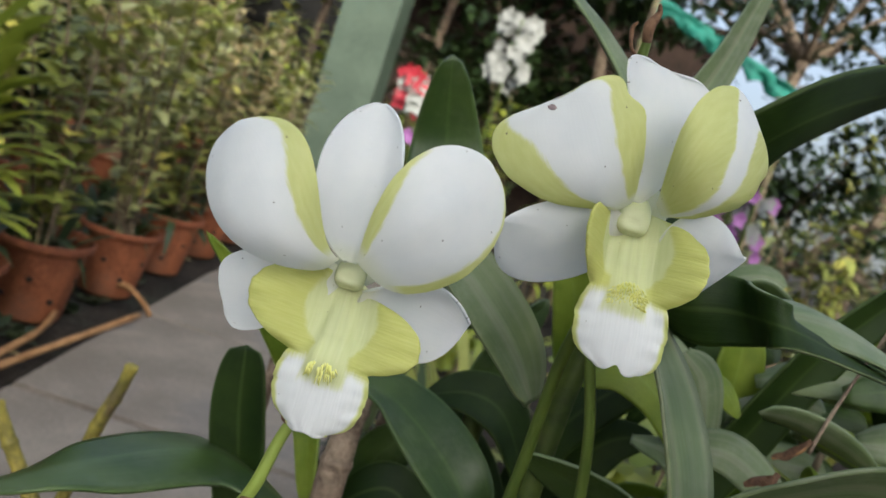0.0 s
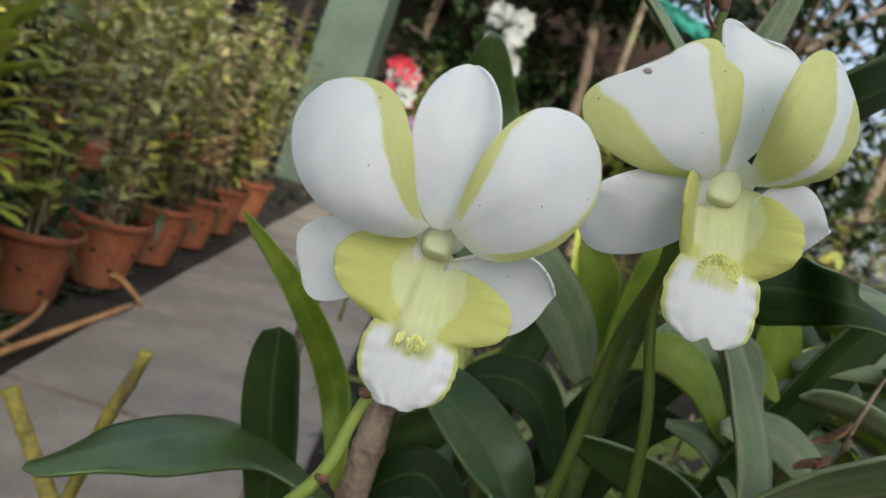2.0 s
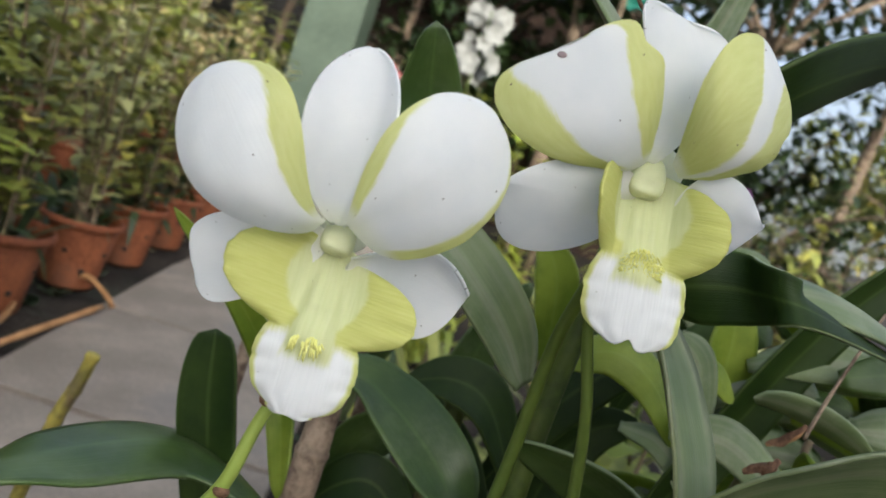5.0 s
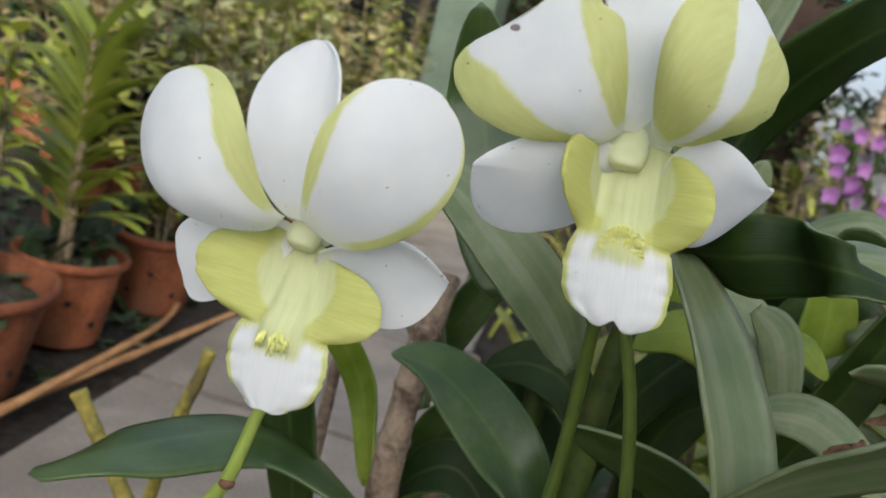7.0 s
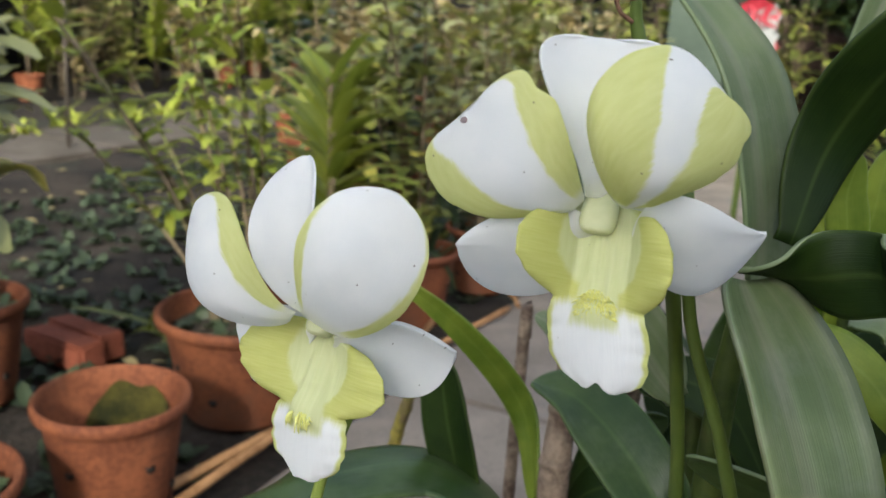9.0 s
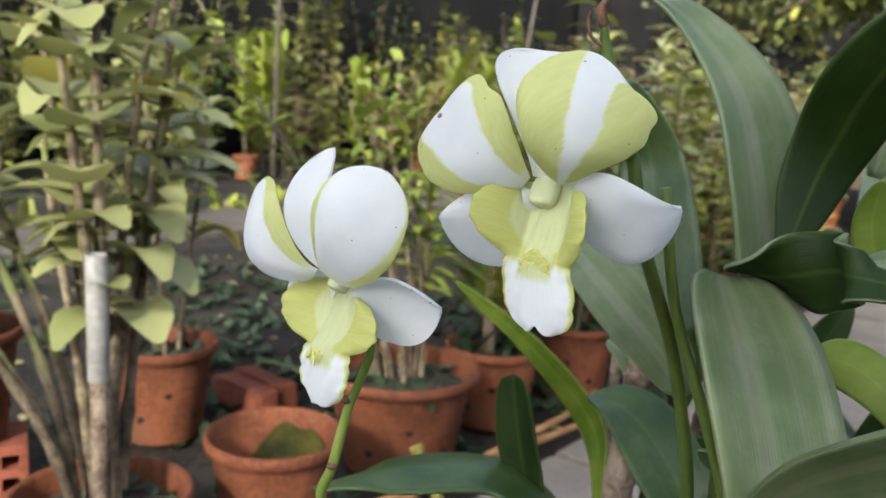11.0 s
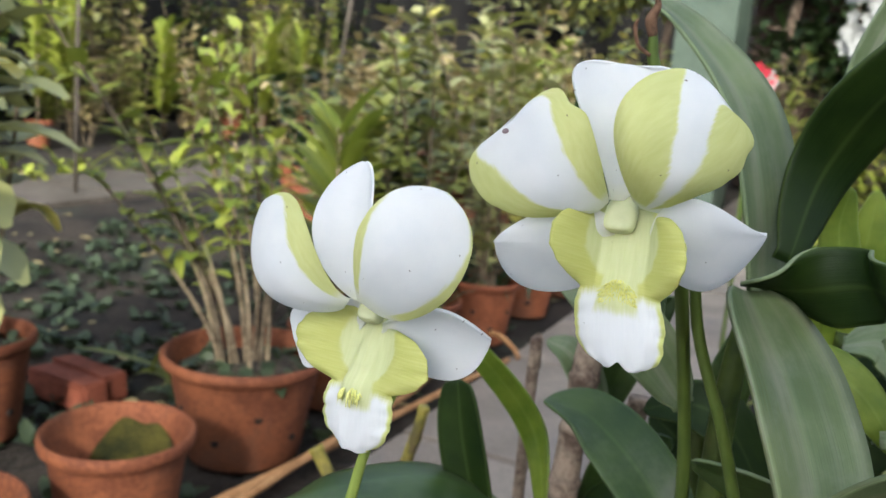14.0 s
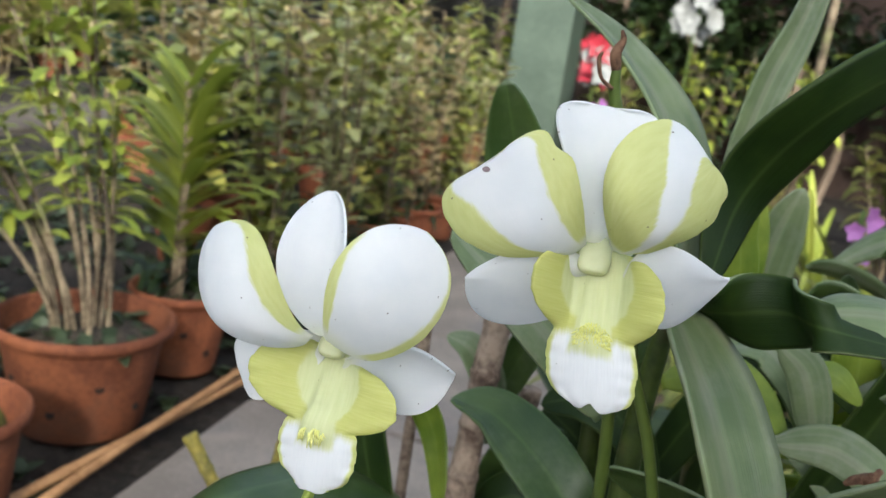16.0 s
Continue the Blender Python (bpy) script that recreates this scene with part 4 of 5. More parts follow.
# lower foliage of the plant; the darkest leaves have its shade in their colour
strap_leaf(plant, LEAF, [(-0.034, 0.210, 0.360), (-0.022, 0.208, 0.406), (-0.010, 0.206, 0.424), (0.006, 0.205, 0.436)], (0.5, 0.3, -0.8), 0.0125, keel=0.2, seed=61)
strap_leaf(plant, SHADED, [(0.050, 0.200, 0.420), (0.030, 0.200, 0.450), (0.012, 0.200, 0.456), (-0.008, 0.200, 0.448)], (0.1, 0.6, 0.8), 0.0125, keel=0.2, seed=62)
strap_leaf(plant, SHADED, [(0.020, 0.190, 0.380), (-0.004, 0.190, 0.403), (-0.020, 0.190, 0.398), (-0.034, 0.190, 0.378)], (0.1, 0.5, 0.8), 0.0120, keel=0.2, seed=63)
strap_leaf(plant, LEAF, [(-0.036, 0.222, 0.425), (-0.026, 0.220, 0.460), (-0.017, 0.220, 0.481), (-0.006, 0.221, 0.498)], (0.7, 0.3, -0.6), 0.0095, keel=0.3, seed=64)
strap_leaf(plant, SHADED, [(0.050, 0.220, 0.380), (0.026, 0.220, 0.412), (0.008, 0.220, 0.428), (-0.010, 0.220, 0.440)], (0.3, 0.5, 0.8), 0.0130, keel=0.2, seed=65)
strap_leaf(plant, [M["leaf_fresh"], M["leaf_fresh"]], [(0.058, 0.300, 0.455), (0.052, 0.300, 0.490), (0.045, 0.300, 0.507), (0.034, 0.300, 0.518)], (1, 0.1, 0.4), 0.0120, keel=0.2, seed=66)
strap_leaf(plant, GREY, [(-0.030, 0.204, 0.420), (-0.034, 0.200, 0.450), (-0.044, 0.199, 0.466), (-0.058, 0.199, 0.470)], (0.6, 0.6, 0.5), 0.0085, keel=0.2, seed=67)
strap_leaf(plant, SHADED, [(0.066, 0.240, 0.380), (0.073, 0.240, 0.425), (0.084, 0.240, 0.445), (0.104, 0.240, 0.455)], (-0.5, 0.4, 0.7), 0.0130, keel=0.2, seed=68)
strap_leaf(plant, SHADED, [(0.102, 0.300, 0.440), (0.112, 0.300, 0.478), (0.120, 0.300, 0.500), (0.118, 0.300, 0.520)], (1, 0.1, 0.1), 0.0100, keel=0.2, seed=69)
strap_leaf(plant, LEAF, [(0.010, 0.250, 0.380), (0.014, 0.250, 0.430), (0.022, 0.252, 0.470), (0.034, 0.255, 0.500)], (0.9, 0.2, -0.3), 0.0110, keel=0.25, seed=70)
strap_leaf(plant, SHADED, [(0.040, 0.230, 0.400), (0.060, 0.228, 0.450), (0.082, 0.226, 0.480), (0.110, 0.226, 0.495)], (-0.5, 0.4, 0.7), 0.0120, keel=0.2, seed=71)
tube("cane", [(-0.020, 0.235, 0.44), (-0.022, 0.236, 0.38), (-0.020, 0.24, -0.02)], [0.0055, 0.006, 0.007], M["cane"], plant, "dry grey-brown cane", 12, 30)
tube("cane", [(0.016, 0.205, 0.45), (0.018, 0.205, 0.38), (0.02, 0.21, -0.02)], [0.0045, 0.0055, 0.006], M["cane_green"], plant, "green cane", 12, 30)

# a neighbouring plant of the same kind, close behind
near = thing("orchid_plant", (0, 0, 0), "neighbouring orchid plant with fresh and dusty leaves", "plant")
FRESH = [M["leaf_fresh"], M["leaf_fresh"]]
strap_leaf(near, SHADED, [(0.105, 0.188, 0.430), (0.121, 0.190, 0.465), (0.147, 0.192, 0.530), (0.190, 0.200, 0.590)], (0.8, 0.2, -0.5), 0.0115, keel=0.3, seed=31, p=0.4, q=0.5)
strap_leaf(near, FRESH, [(0.119, 0.202, 0.440), (0.119, 0.202, 0.480), (0.117, 0.203, 0.512), (0.112, 0.205, 0.530)], (1, 0.2, 0.1), 0.0120, keel=0.2, seed=32)
strap_leaf(near, FRESH, [(0.060, 0.250, 0.470), (0.064, 0.250, 0.505), (0.067, 0.250, 0.530), (0.068, 0.252, 0.556)], (1, 0.2, 0.1), 0.0100, keel=0.2, seed=33)
strap_leaf(near, GREY, [(0.075, 0.270, 0.470), (0.078, 0.270, 0.515), (0.081, 0.270, 0.540), (0.086, 0.270, 0.562)], (1, 0.2, -0.1), 0.0120, keel=0.15, seed=34)
strap_leaf(near, FRESH, [(0.045, 0.152, 0.490), (0.062, 0.150, 0.500), (0.080, 0.149, 0.493), (0.095, 0.148, 0.474)], (0.2, 0.5, 0.8), 0.0090, keel=0.2, seed=35)
strap_leaf(near, LEAF, [(0.068, 0.205, 0.495), (0.084, 0.203, 0.500), (0.098, 0.200, 0.487), (0.107, 0.198, 0.462)], (0.5, 0.6, 0.6), 0.0130, keel=-0.15, seed=36)
strap_leaf(near, PALE, [(0.085, 0.200, 0.462), (0.103, 0.196, 0.462), (0.122, 0.190, 0.446), (0.138, 0.184, 0.425)], (0.3, 0.8, 0.4), 0.0085, keel=0.2, seed=37)
strap_leaf(near, GREY, [(0.095, 0.192, 0.500), (0.112, 0.198, 0.492), (0.126, 0.202, 0.478)], (0.3, 0.4, 0.8), 0.0062, keel=0.2, seed=38)
rng1 = random.Random(91)
for k in range(96):
    x, y, z = rng1.uniform(0.085, 0.27), rng1.uniform(0.175, 0.34), rng1.uniform(0.36, 0.525)
    turn, ln = rng1.uniform(-0.6, 3.7), rng1.uniform(0.035, 0.060)
    dx, dy, up = ln * math.cos(turn), -ln * 0.5 * abs(math.sin(turn)), ln * rng1.uniform(-0.1, 0.75)
    skin = rng1.choice((FRESH, FRESH, FRESH, LEAF, GREY, PALE, SHADED))
    strap_leaf(near, skin, [(x, y, z), (x + dx * 0.35, y + dy * 0.35, z + up * 0.55), (x + dx * 0.7, y + dy * 0.7, z + up * 0.85), (x + dx, y + dy, z + up * 0.8)], (-math.sin(turn), 0.5, 0.7 * math.cos(turn) + 0.2), rng1.uniform(0.007, 0.011), keel=0.22, seed=40 + k, p=0.5, q=0.45, ns=15, nu=7)
tube("cane", [(0.105, 0.190, 0.44), (0.10, 0.195, 0.36), (0.10, 0.20, -0.02)], [0.007, 0.008, 0.009], M["cane_green"], near, "green cane", 12, 30)
tube("cane", [(0.066, 0.252, 0.49), (0.068, 0.253, 0.40), (0.07, 0.255, -0.02)], [0.006, 0.008, 0.009], M["cane_green"], near, "green cane", 12, 30)
tube("cane", [(0.165, 0.25, 0.45), (0.16, 0.255, 0.36), (0.15, 0.26, -0.02)], [0.006, 0.008, 0.009], M["cane_green"], near, "green cane", 12, 30)
strap_leaf(near, [M["dry"], M["dry"]], [(0.110, 0.121, 0.482), (0.114, 0.120, 0.486), (0.117, 0.119, 0.487), (0.120, 0.121, 0.490)], (0.2, 0.5, 0.8), 0.0019, keel=0.5, wave=0.9, seed=51, label="crumpled dry brown leaf")
strap_leaf(near, [M["stick"], M["dry"]], [(0.134, 0.172, 0.482), (0.138, 0.170, 0.486), (0.142, 0.169, 0.490), (0.145, 0.170, 0.495)], (0.2, 0.5, 0.8), 0.0018, keel=0.4, wave=0.7, seed=52, label="withered orange leaf")
tube("twig", [(0.146, 0.170, 0.489), (0.150, 0.172, 0.510), (0.158, 0.174, 0.545)], [0.0009, 0.0008, 0.0005], M["cane"], near, "dry twig", 8, 16)
strap_leaf(near, PALE, [(0.084, 0.160, 0.513), (0.095, 0.160, 0.505), (0.102, 0.160, 0.487), (0.103, 0.160, 0.476)], (0.5, 0.3, 0.8), 0.0080, keel=0.2, seed=81)
strap_leaf(near, FRESH, [(0.098, 0.180, 0.499), (0.108, 0.180, 0.500), (0.119, 0.180, 0.491)], (0.2, 0.5, 0.8), 0.0055, keel=0.2, seed=82)
strap_leaf(near, PALE, [(0.088, 0.140, 0.482), (0.108, 0.140, 0.486), (0.128, 0.140, 0.476), (0.140, 0.140, 0.462)], (0.1, 0.5, 0.85), 0.0085, keel=0.2, seed=83)
strap_leaf(near, FRESH, [(0.066, 0.172, 0.520), (0.064, 0.170, 0.536), (0.062, 0.170, 0.548), (0.064, 0.170, 0.562)], (1, 0.2, 0.1), 0.0068, keel=0.2, seed=84)

# ---- leaves and plants ----
def blade_piece(base, way, up, length, width, droop, rng, stations=5, blunt=0.5):
    """One small leaf of two rows of faces, bent by its own weight."""
    way, up = np.array(way, float), np.array(up, float)
    way /= np.linalg.norm(way)
    side = np.cross(way, up)
    side /= max(1e-6, np.linalg.norm(side))
    up = np.cross(side, way)
    verts = []
    for k in range(stations):
        s = k / (stations - 1)
        c = np.array(base) + way * length * s * (1 - 0.25 * droop * s) + np.array((0, 0, -1.0)) * droop * length * 0.55 * s * s
        w = width * max(0.12 if k < stations - 1 else 0.02, math.sin(math.pi * (0.12 + 0.86 * s) ** 0.85) ** blunt)
        verts += [c - side * w + up * w * 0.25, c, c + side * w + up * w * 0.25]
    faces = []
    for k in range(stations - 1):
        a = k * 3
        faces += [(a, a + 1, a + 4, a + 3), (a + 1, a + 2, a + 5, a + 4)]
    return verts, faces


# ---- pots ----
def pot_mesh(r, h):
    o = [(0.001, 0.0), (r * 0.66, 0.0), (r * 0.69, 0.006), (r * 0.88, h * 0.83), (r * 0.895, h * 0.875), (r * 0.96, h * 0.89), (r * 0.99, h * 0.905), (r * 1.005, h * 0.945), (r * 0.995, h * 0.985), (r * 0.97, h), (r * 0.935, h * 0.995), (r * 0.91, h * 0.96), (r * 0.86, h * 0.80), (r * 0.64, 0.014), (0.001, 0.014)]
    v, f = lathe(o, 40)
    return to_mesh("pot_body", v, f)


def flower_pot(at, r, h, label, filled="potmix", fill=0.80, seed=0, tilt=0.0):
    pot = thing("flower_pot", at, label, "pot", "terracotta flower pots")
    body = part("pot_body", pot_mesh(r, h), M["pot"], pot)
    rng = random.Random(seed)
    segs, rings = 28, 6
    rr = (0.66 + (0.84 - 0.66) * fill / 0.78) * r * 0.985
    verts = [(0, 0, h * fill + 0.012)]
    for k in range(1, rings + 1):
        for j in range(segs):
            a = 2 * math.pi * j / segs
            q = rr * k / rings
            verts.append((q * math.cos(a), q * math.sin(a), h * fill + 0.012 * (1 - (k / rings) ** 2) + (0.006 * noise.noise((q * 40 * math.cos(a), q * 40 * math.sin(a), seed)) if k < rings else 0)))
    faces = [(0, 1 + j, 1 + (j + 1) % segs) for j in range(segs)]
    for k in range(rings - 1):
        faces += [(1 + k * segs + j, 1 + (k + 1) * segs + j, 1 + (k + 1) * segs + (j + 1) % segs, 1 + k * segs + (j + 1) % segs) for j in range(segs)]
    part("potting_mix", to_mesh("potting_mix", verts, faces), M[filled], pot, "dark chunky potting mix" if filled == "potmix" else "mossy damp soil")
    if filled == "potmix":
        low = []
        for k in range(46):
            a, q = rng.uniform(0, 6.28), rr * math.sqrt(rng.random()) * 0.9
            c, b = (q * math.cos(a), q * math.sin(a), h * fill + 0.004), rng.uniform(0, 6.28)
            low.append(blade_piece(c, (math.cos(b), math.sin(b), rng.uniform(0.3, 1.8)), (0, 0, 1), r * rng.uniform(0.18, 0.42), r * 0.085, rng.uniform(0.2, 0.9), rng, 4, 0.6))
        wv, wf = join_data(low)
        tagged(part("undergrowth", to_mesh("undergrowth", wv, wf), M["weed"], pot), kind="stuff")
    # Near-black discs on the wall; the shade inside each hole is their colour.
    v, f = lathe([(0.0001, 0.0), (0.0062, 0.0), (0.0062, 0.0012), (0.0001, 0.0012)], 10)
    hole = to_mesh("drain_hole", v, f)
    hole.materials.append(M["hole"])
    for k, zf in enumerate((0.30, 0.30, 0.30, 0.30, 0.30, 0.56, 0.56, 0.56, 0.56, 0.56)):
        a = 2 * math.pi * (k % 5) / 5 + (0.63 if k > 4 else 0) + seed
        rad = r * (0.69 + 0.17 * zf / 0.80)
        ob = part("drain_hole", hole, M["hole"], body)
        ob.matrix_basis = Matrix.Translation((rad * math.cos(a), rad * math.sin(a), h * zf)) @ Euler((0, math.pi / 2 - 0.2, a)).to_matrix().to_4x4()
    return pot


def cane_plant(at, canes, height, lean=0.22, leaf=(0.075, 0.014), per=12, bare=0.3, fol="fol_olive", droop=0.6, seed=0, label="", group="potted cane orchids", name="cane_orchid", thick=0.006, bias=(0, 0)):
    """Upright canes that spread from one root, leafy towards their tips."""
    rng = random.Random(seed)
    ob = thing(name, at, label or "potted cane orchid with weathered canes and narrow leaves", "plant", group)
    leaves = []
    for k in range(canes):
        a = rng.uniform(0, 2 * math.pi)
        r0 = rng.uniform(0.0, 0.035)
        h = height * rng.uniform(0.6, 1.05)
        out = lean * h * rng.uniform(0.2, 1.2)
        p0 = np.array((r0 * math.cos(a), r0 * math.sin(a), -0.012))
        p3 = np.array((r0 * math.cos(a) + out * math.cos(a) + bias[0] * h, r0 * math.sin(a) + out * math.sin(a) + bias[1] * h, h))
        p1, p2 = p0 + np.array((out * 0.1 * math.cos(a), out * 0.1 * math.sin(a), h * 0.35)), p0 * 0.4 + p3 * 0.6 + np.array((rng.uniform(-0.02, 0.02), rng.uniform(-0.02, 0.02), h * 0.05))
        ts = np.linspace(0, 1, 31)
        line = bez([p0, p1, p2, p3], ts)
        rad = [thick * 0.72 * (1.25 if i % 5 == 0 else 0.95) * (1 - 0.55 * t) for i, t in enumerate(ts)]
        v, f = tube_data(line, rad, 6)
        part("cane", to_mesh("cane", v, f), M["cane_far"], ob)
        n = max(3, int(per * rng.uniform(0.7, 1.3)))
        turn = rng.uniform(0, 6.28)
        for j in range(n):
            t = bare + (1 - bare) * (j + rng.random() * 0.7) / n
            c = bez([p0, p1, p2, p3], [min(t, 1.0)])[0]
            b = turn + (math.pi if j % 2 else 0) + rng.uniform(-0.5, 0.5)
            rise = rng.uniform(0.15, 0.9)
            way = (math.cos(b), math.sin(b), rise)
            ln = leaf[0] * rng.uniform(0.65, 1.2)
            leaves.append(blade_piece(c, way, (0, 0, 1), ln, leaf[1] * rng.uniform(0.7, 1.2), droop * rng.uniform(0.4, 1.4), rng))
    v, f = join_data(leaves)
    tagged(part("foliage", to_mesh("foliage", v, f), M[fol], ob), kind="stuff")
    return ob


def fan_plant(at, height, pairs, ln, width, fol, seed, label, stems=1, name="strap_leaf_orchid"):
    """Upright stem with two ranks of arching strap leaves."""
    rng = random.Random(seed)
    ob = thing(name, at, label, "plant")
    leaves = []
    for k in range(stems):
        dx, dy, tilt, a = rng.uniform(-0.03, 0.03), rng.uniform(-0.03, 0.03), rng.uniform(-0.12, 0.12), rng.uniform(-0.5, 0.5)
        h = height * rng.uniform(0.85, 1.05)
        line = np.array([(dx + tilt * h * t * t, dy, h * t - 0.012) for t in np.linspace(0, 1, 8)])
        v, f = tube_data(line, [0.008, 0.006], 8)
        part("stem", to_mesh("stem", v, f), M["cane_far"], ob)
        for j in range(pairs):
            t = 0.25 + 0.75 * j / pairs
            c = (dx + tilt * h * t * t, dy, h * t - 0.012)
            for sg in (0, math.pi):
                b = a + sg + rng.uniform(-0.55, 0.55)
                leaves.append(blade_piece(c, (math.cos(b), math.sin(b), rng.uniform(0.45, 1.0) + 1.2 * (j / pairs) ** 3), (0, 0, 1), ln * rng.uniform(0.8, 1.1), width, rng.uniform(0.35, 0.65), rng, 7, 0.35))
    v, f = join_data(leaves)
    tagged(part("foliage", to_mesh("foliage", v, f), M[fol], ob), kind="stuff")
    return ob


def clump(at, count, ln, width, fol, seed, label, spread=0.05, rise=(0.6, 2.0), droop=0.9, name="leafy_orchid", blunt=0.5):
    """Rosette of strap leaves out of one root."""
    rng = random.Random(seed)
    ob = thing(name, at, label, "plant", "leafy orchids")
    leaves = []
    for k in range(count):
        a = rng.uniform(0, 6.28)
        base = (spread * rng.uniform(-1, 1), spread * rng.uniform(-1, 1), rng.uniform(-0.012, 0.03))
        leaves.append(blade_piece(base, (math.cos(a), math.sin(a), rng.uniform(*rise)), (0, 0, 1), ln * rng.uniform(0.6, 1.15), width * rng.uniform(0.7, 1.2), droop * rng.uniform(0.3, 1.3), rng, 7, blunt))
    v, f = join_data(leaves)
    tagged(part("foliage", to_mesh("foliage", v, f), M[fol], ob), kind="stuff")
    v, f = tube_data([(0, 0, -0.02), (0, 0, 0.0), (0.003, 0, 0.06)], [0.014, 0.016, 0.006], 8)
    part("root_stock", to_mesh("root_stock", v, f), M["cane_far"], ob)
    return ob


# pots along the footpath, with their plants
ROW = [(-0.785, 0.785, 0.128, 0.165), (-0.805, 1.045, 0.092, 0.15), (-0.795, 1.295, 0.092, 0.155), (-0.785, 1.575, 0.086, 0.15), (-0.81, 1.87, 0.088, 0.15), (-0.83, 2.16, 0.09, 0.15), (-0.86, 2.46, 0.09, 0.15), (-0.88, 2.78, 0.09, 0.15)]
for k, (x, y, r, h) in enumerate(ROW):
    flower_pot((x, y, -0.012), r, h, "terracotta pot beside the footpath" if k else "large terracotta pot with drain holes beside the footpath", seed=k)
for k, (x, y, r, h) in enumerate(ROW):
    if k == 1:
        fan_plant((x + 0.02, y - 0.02, -0.012 + h * 0.8), 0.40, 17, 0.21, 0.013, "fol_fresh", 3, "bright green strap-leaf orchid in a terracotta pot", 2)
    else:
        cane_plant((x, y, -0.012 + h * 0.8), 11 if k == 0 else 9, 0.50 if k == 0 else 0.58, 0.40 if k == 0 else 0.26, (0.068, 0.0095 if k == 0 else 0.017), 20 if k == 0 else 20, 0.45 if k == 0 else 0.15, "fol_bright" if k == 0 else "fol_olive" if k % 2 == 0 else "fol_dry" if k % 4 == 1 else "fol_pale", seed=20 + k, bias=(-0.34, 0) if k == 0 else (-0.05, 0))
cane_plant((-0.80, 0.77, 0.12), 3, 0.56, 0.10, (0.060, 0.013), 16, 0.30, "fol_bright", 0.4, 33, "lime-yellow leafy canes leaning out of a large pot", thick=0.0062, bias=(-0.42, -0.22))
# Leaves added over the rims, near-black to stand in for the pots' shade.
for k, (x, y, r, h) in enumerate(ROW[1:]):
    clump((x - 0.02, y, -0.012 + h * 0.8), 22, 0.17, 0.011, "fol_shaded", 460 + k, "added drooping leaves, dark as the shade over a pot", 0.05, (0.4, 1.6), 1.0)
# second and third rows
rng0 = random.Random(77)
mossy = flower_pot((-0.700, 0.478, -0.012), 0.090, 0.160, "empty terracotta pot with moss inside", "moss", 0.16, seed=3)
verts, faces, n = [], [], 44
for j in range(9):
    for i in range(n):
        a, t = 0.95 + 2.15 * i / (n - 1), j / 8
        hz = 0.024 + 0.120 * t * (0.12 + 0.86 * math.sin(math.pi * i / (n - 1)) ** 0.35 + 0.12 * noise.noise((i * 0.12, 0, 2)))
        q = 0.09 * (0.64 + 0.25 * hz / 0.16) - 0.0022 - 0.0012 * (1 + noise.noise((i * 0.45, j * 0.9, 5))) - 0.002 * math.sin(math.pi * t)
        verts.append((q * math.cos(a), q * math.sin(a), hz))
faces = [(j * n + i, j * n + i + 1, (j + 1) * n + i + 1, (j + 1) * n + i) for j in range(8) for i in range(n - 1)]
part("moss", to_mesh("moss", verts, faces), M["moss"], mossy, "green moss on the inner wall")
flower_pot((-1.130, 0.560, -0.012), 0.092, 0.165, "terracotta pot with a white stake", seed=4)
flower_pot((-0.705, 0.250, -0.012), 0.098, 0.150, "terracotta pot under a tall cane orchid", seed=5)
flower_pot((-1.120, 0.235, 0.069), 0.095, 0.165, "terracotta pot on a hollow brick", seed=6)
cane_plant((-0.735, 0.262, 0.11), 8, 0.68, 0.30, (0.105, 0.030), 12, 0.42, "fol_pale", 0.8, 44, "tall cane orchid with broad grey-green leaves tied to a stake", thick=0.0115, bias=(-0.22, -0.02))
cane_plant((-0.715, 0.235, 0.11), 5, 0.50, 0.34, (0.09, 0.024), 5, 0.72, "fol_pale", 0.8, 47, "old bare canes crowding round a stake", thick=0.0105, bias=(-0.20, -0.12))
cane_plant((-1.125, 0.565, 0.12), 5, 0.66, 0.22, (0.10, 0.030), 13, 0.46, "fol_pale", 0.8, 42, "cane orchid with broad grey-green leaves in a terracotta pot", thick=0.008)
cane_plant((-1.120, 0.235, 0.20), 6, 0.5, 0.25, (0.085, 0.023), 12, 0.1, "fol_dull", 0.7, 43, "leafy cane orchid in a pot on a brick")
k = 50
for x, y0, y1, step in ((-1.12, 1.62, 4.5, 0.27), (-1.42, 2.1, 5.0, 0.30), (-4.25, -0.6, 7.5, 0.50), (-4.75, -0.5, 8.0, 0.46), (-1.75, 2.3, 6.5, 0.38), (-2.2, 2.9, 7.0, 0.42)):
    y = y0
    while y < y1:
        k += 1
        px, py = x + rng0.uniform(-0.07, 0.07) - 0.083 * y, y + rng0.uniform(-0.06, 0.06)
        r = rng0.uniform(0.075, 0.1)
        potted = x > -3 or rng0.random() < 0.25
        if potted:
            flower_pot((px, py, -0.012), r, 0.15, "terracotta pot in the nursery rows", seed=k)
        rise = 0.105 if potted else -0.02
        pick = rng0.random()
        if pick < 0.5 and x < -3:
            fan_plant((px, py, rise), rng0.uniform(0.4, 0.75), 9, 0.27, 0.019, rng0.choice(("fol_bright", "fol_fresh", "fol_olive")), k, "green strap-leaf orchid in the nursery rows", 2)
        else:
            cane_plant((px, py, rise), rng0.randint(4, 6), rng0.uniform(0.5, 0.85) * (1.45 if x < -3 else 1.0), 0.28, (rng0.uniform(0.09, 0.15), rng0.uniform(0.018, 0.030)), 18, 0.15, rng0.choice(("fol_olive", "fol_olive", "fol_pale", "fol_bright", "fol_dry", "fol_dry", "fol_shaded")), seed=k)
        y += step * rng0.uniform(0.85, 1.15)

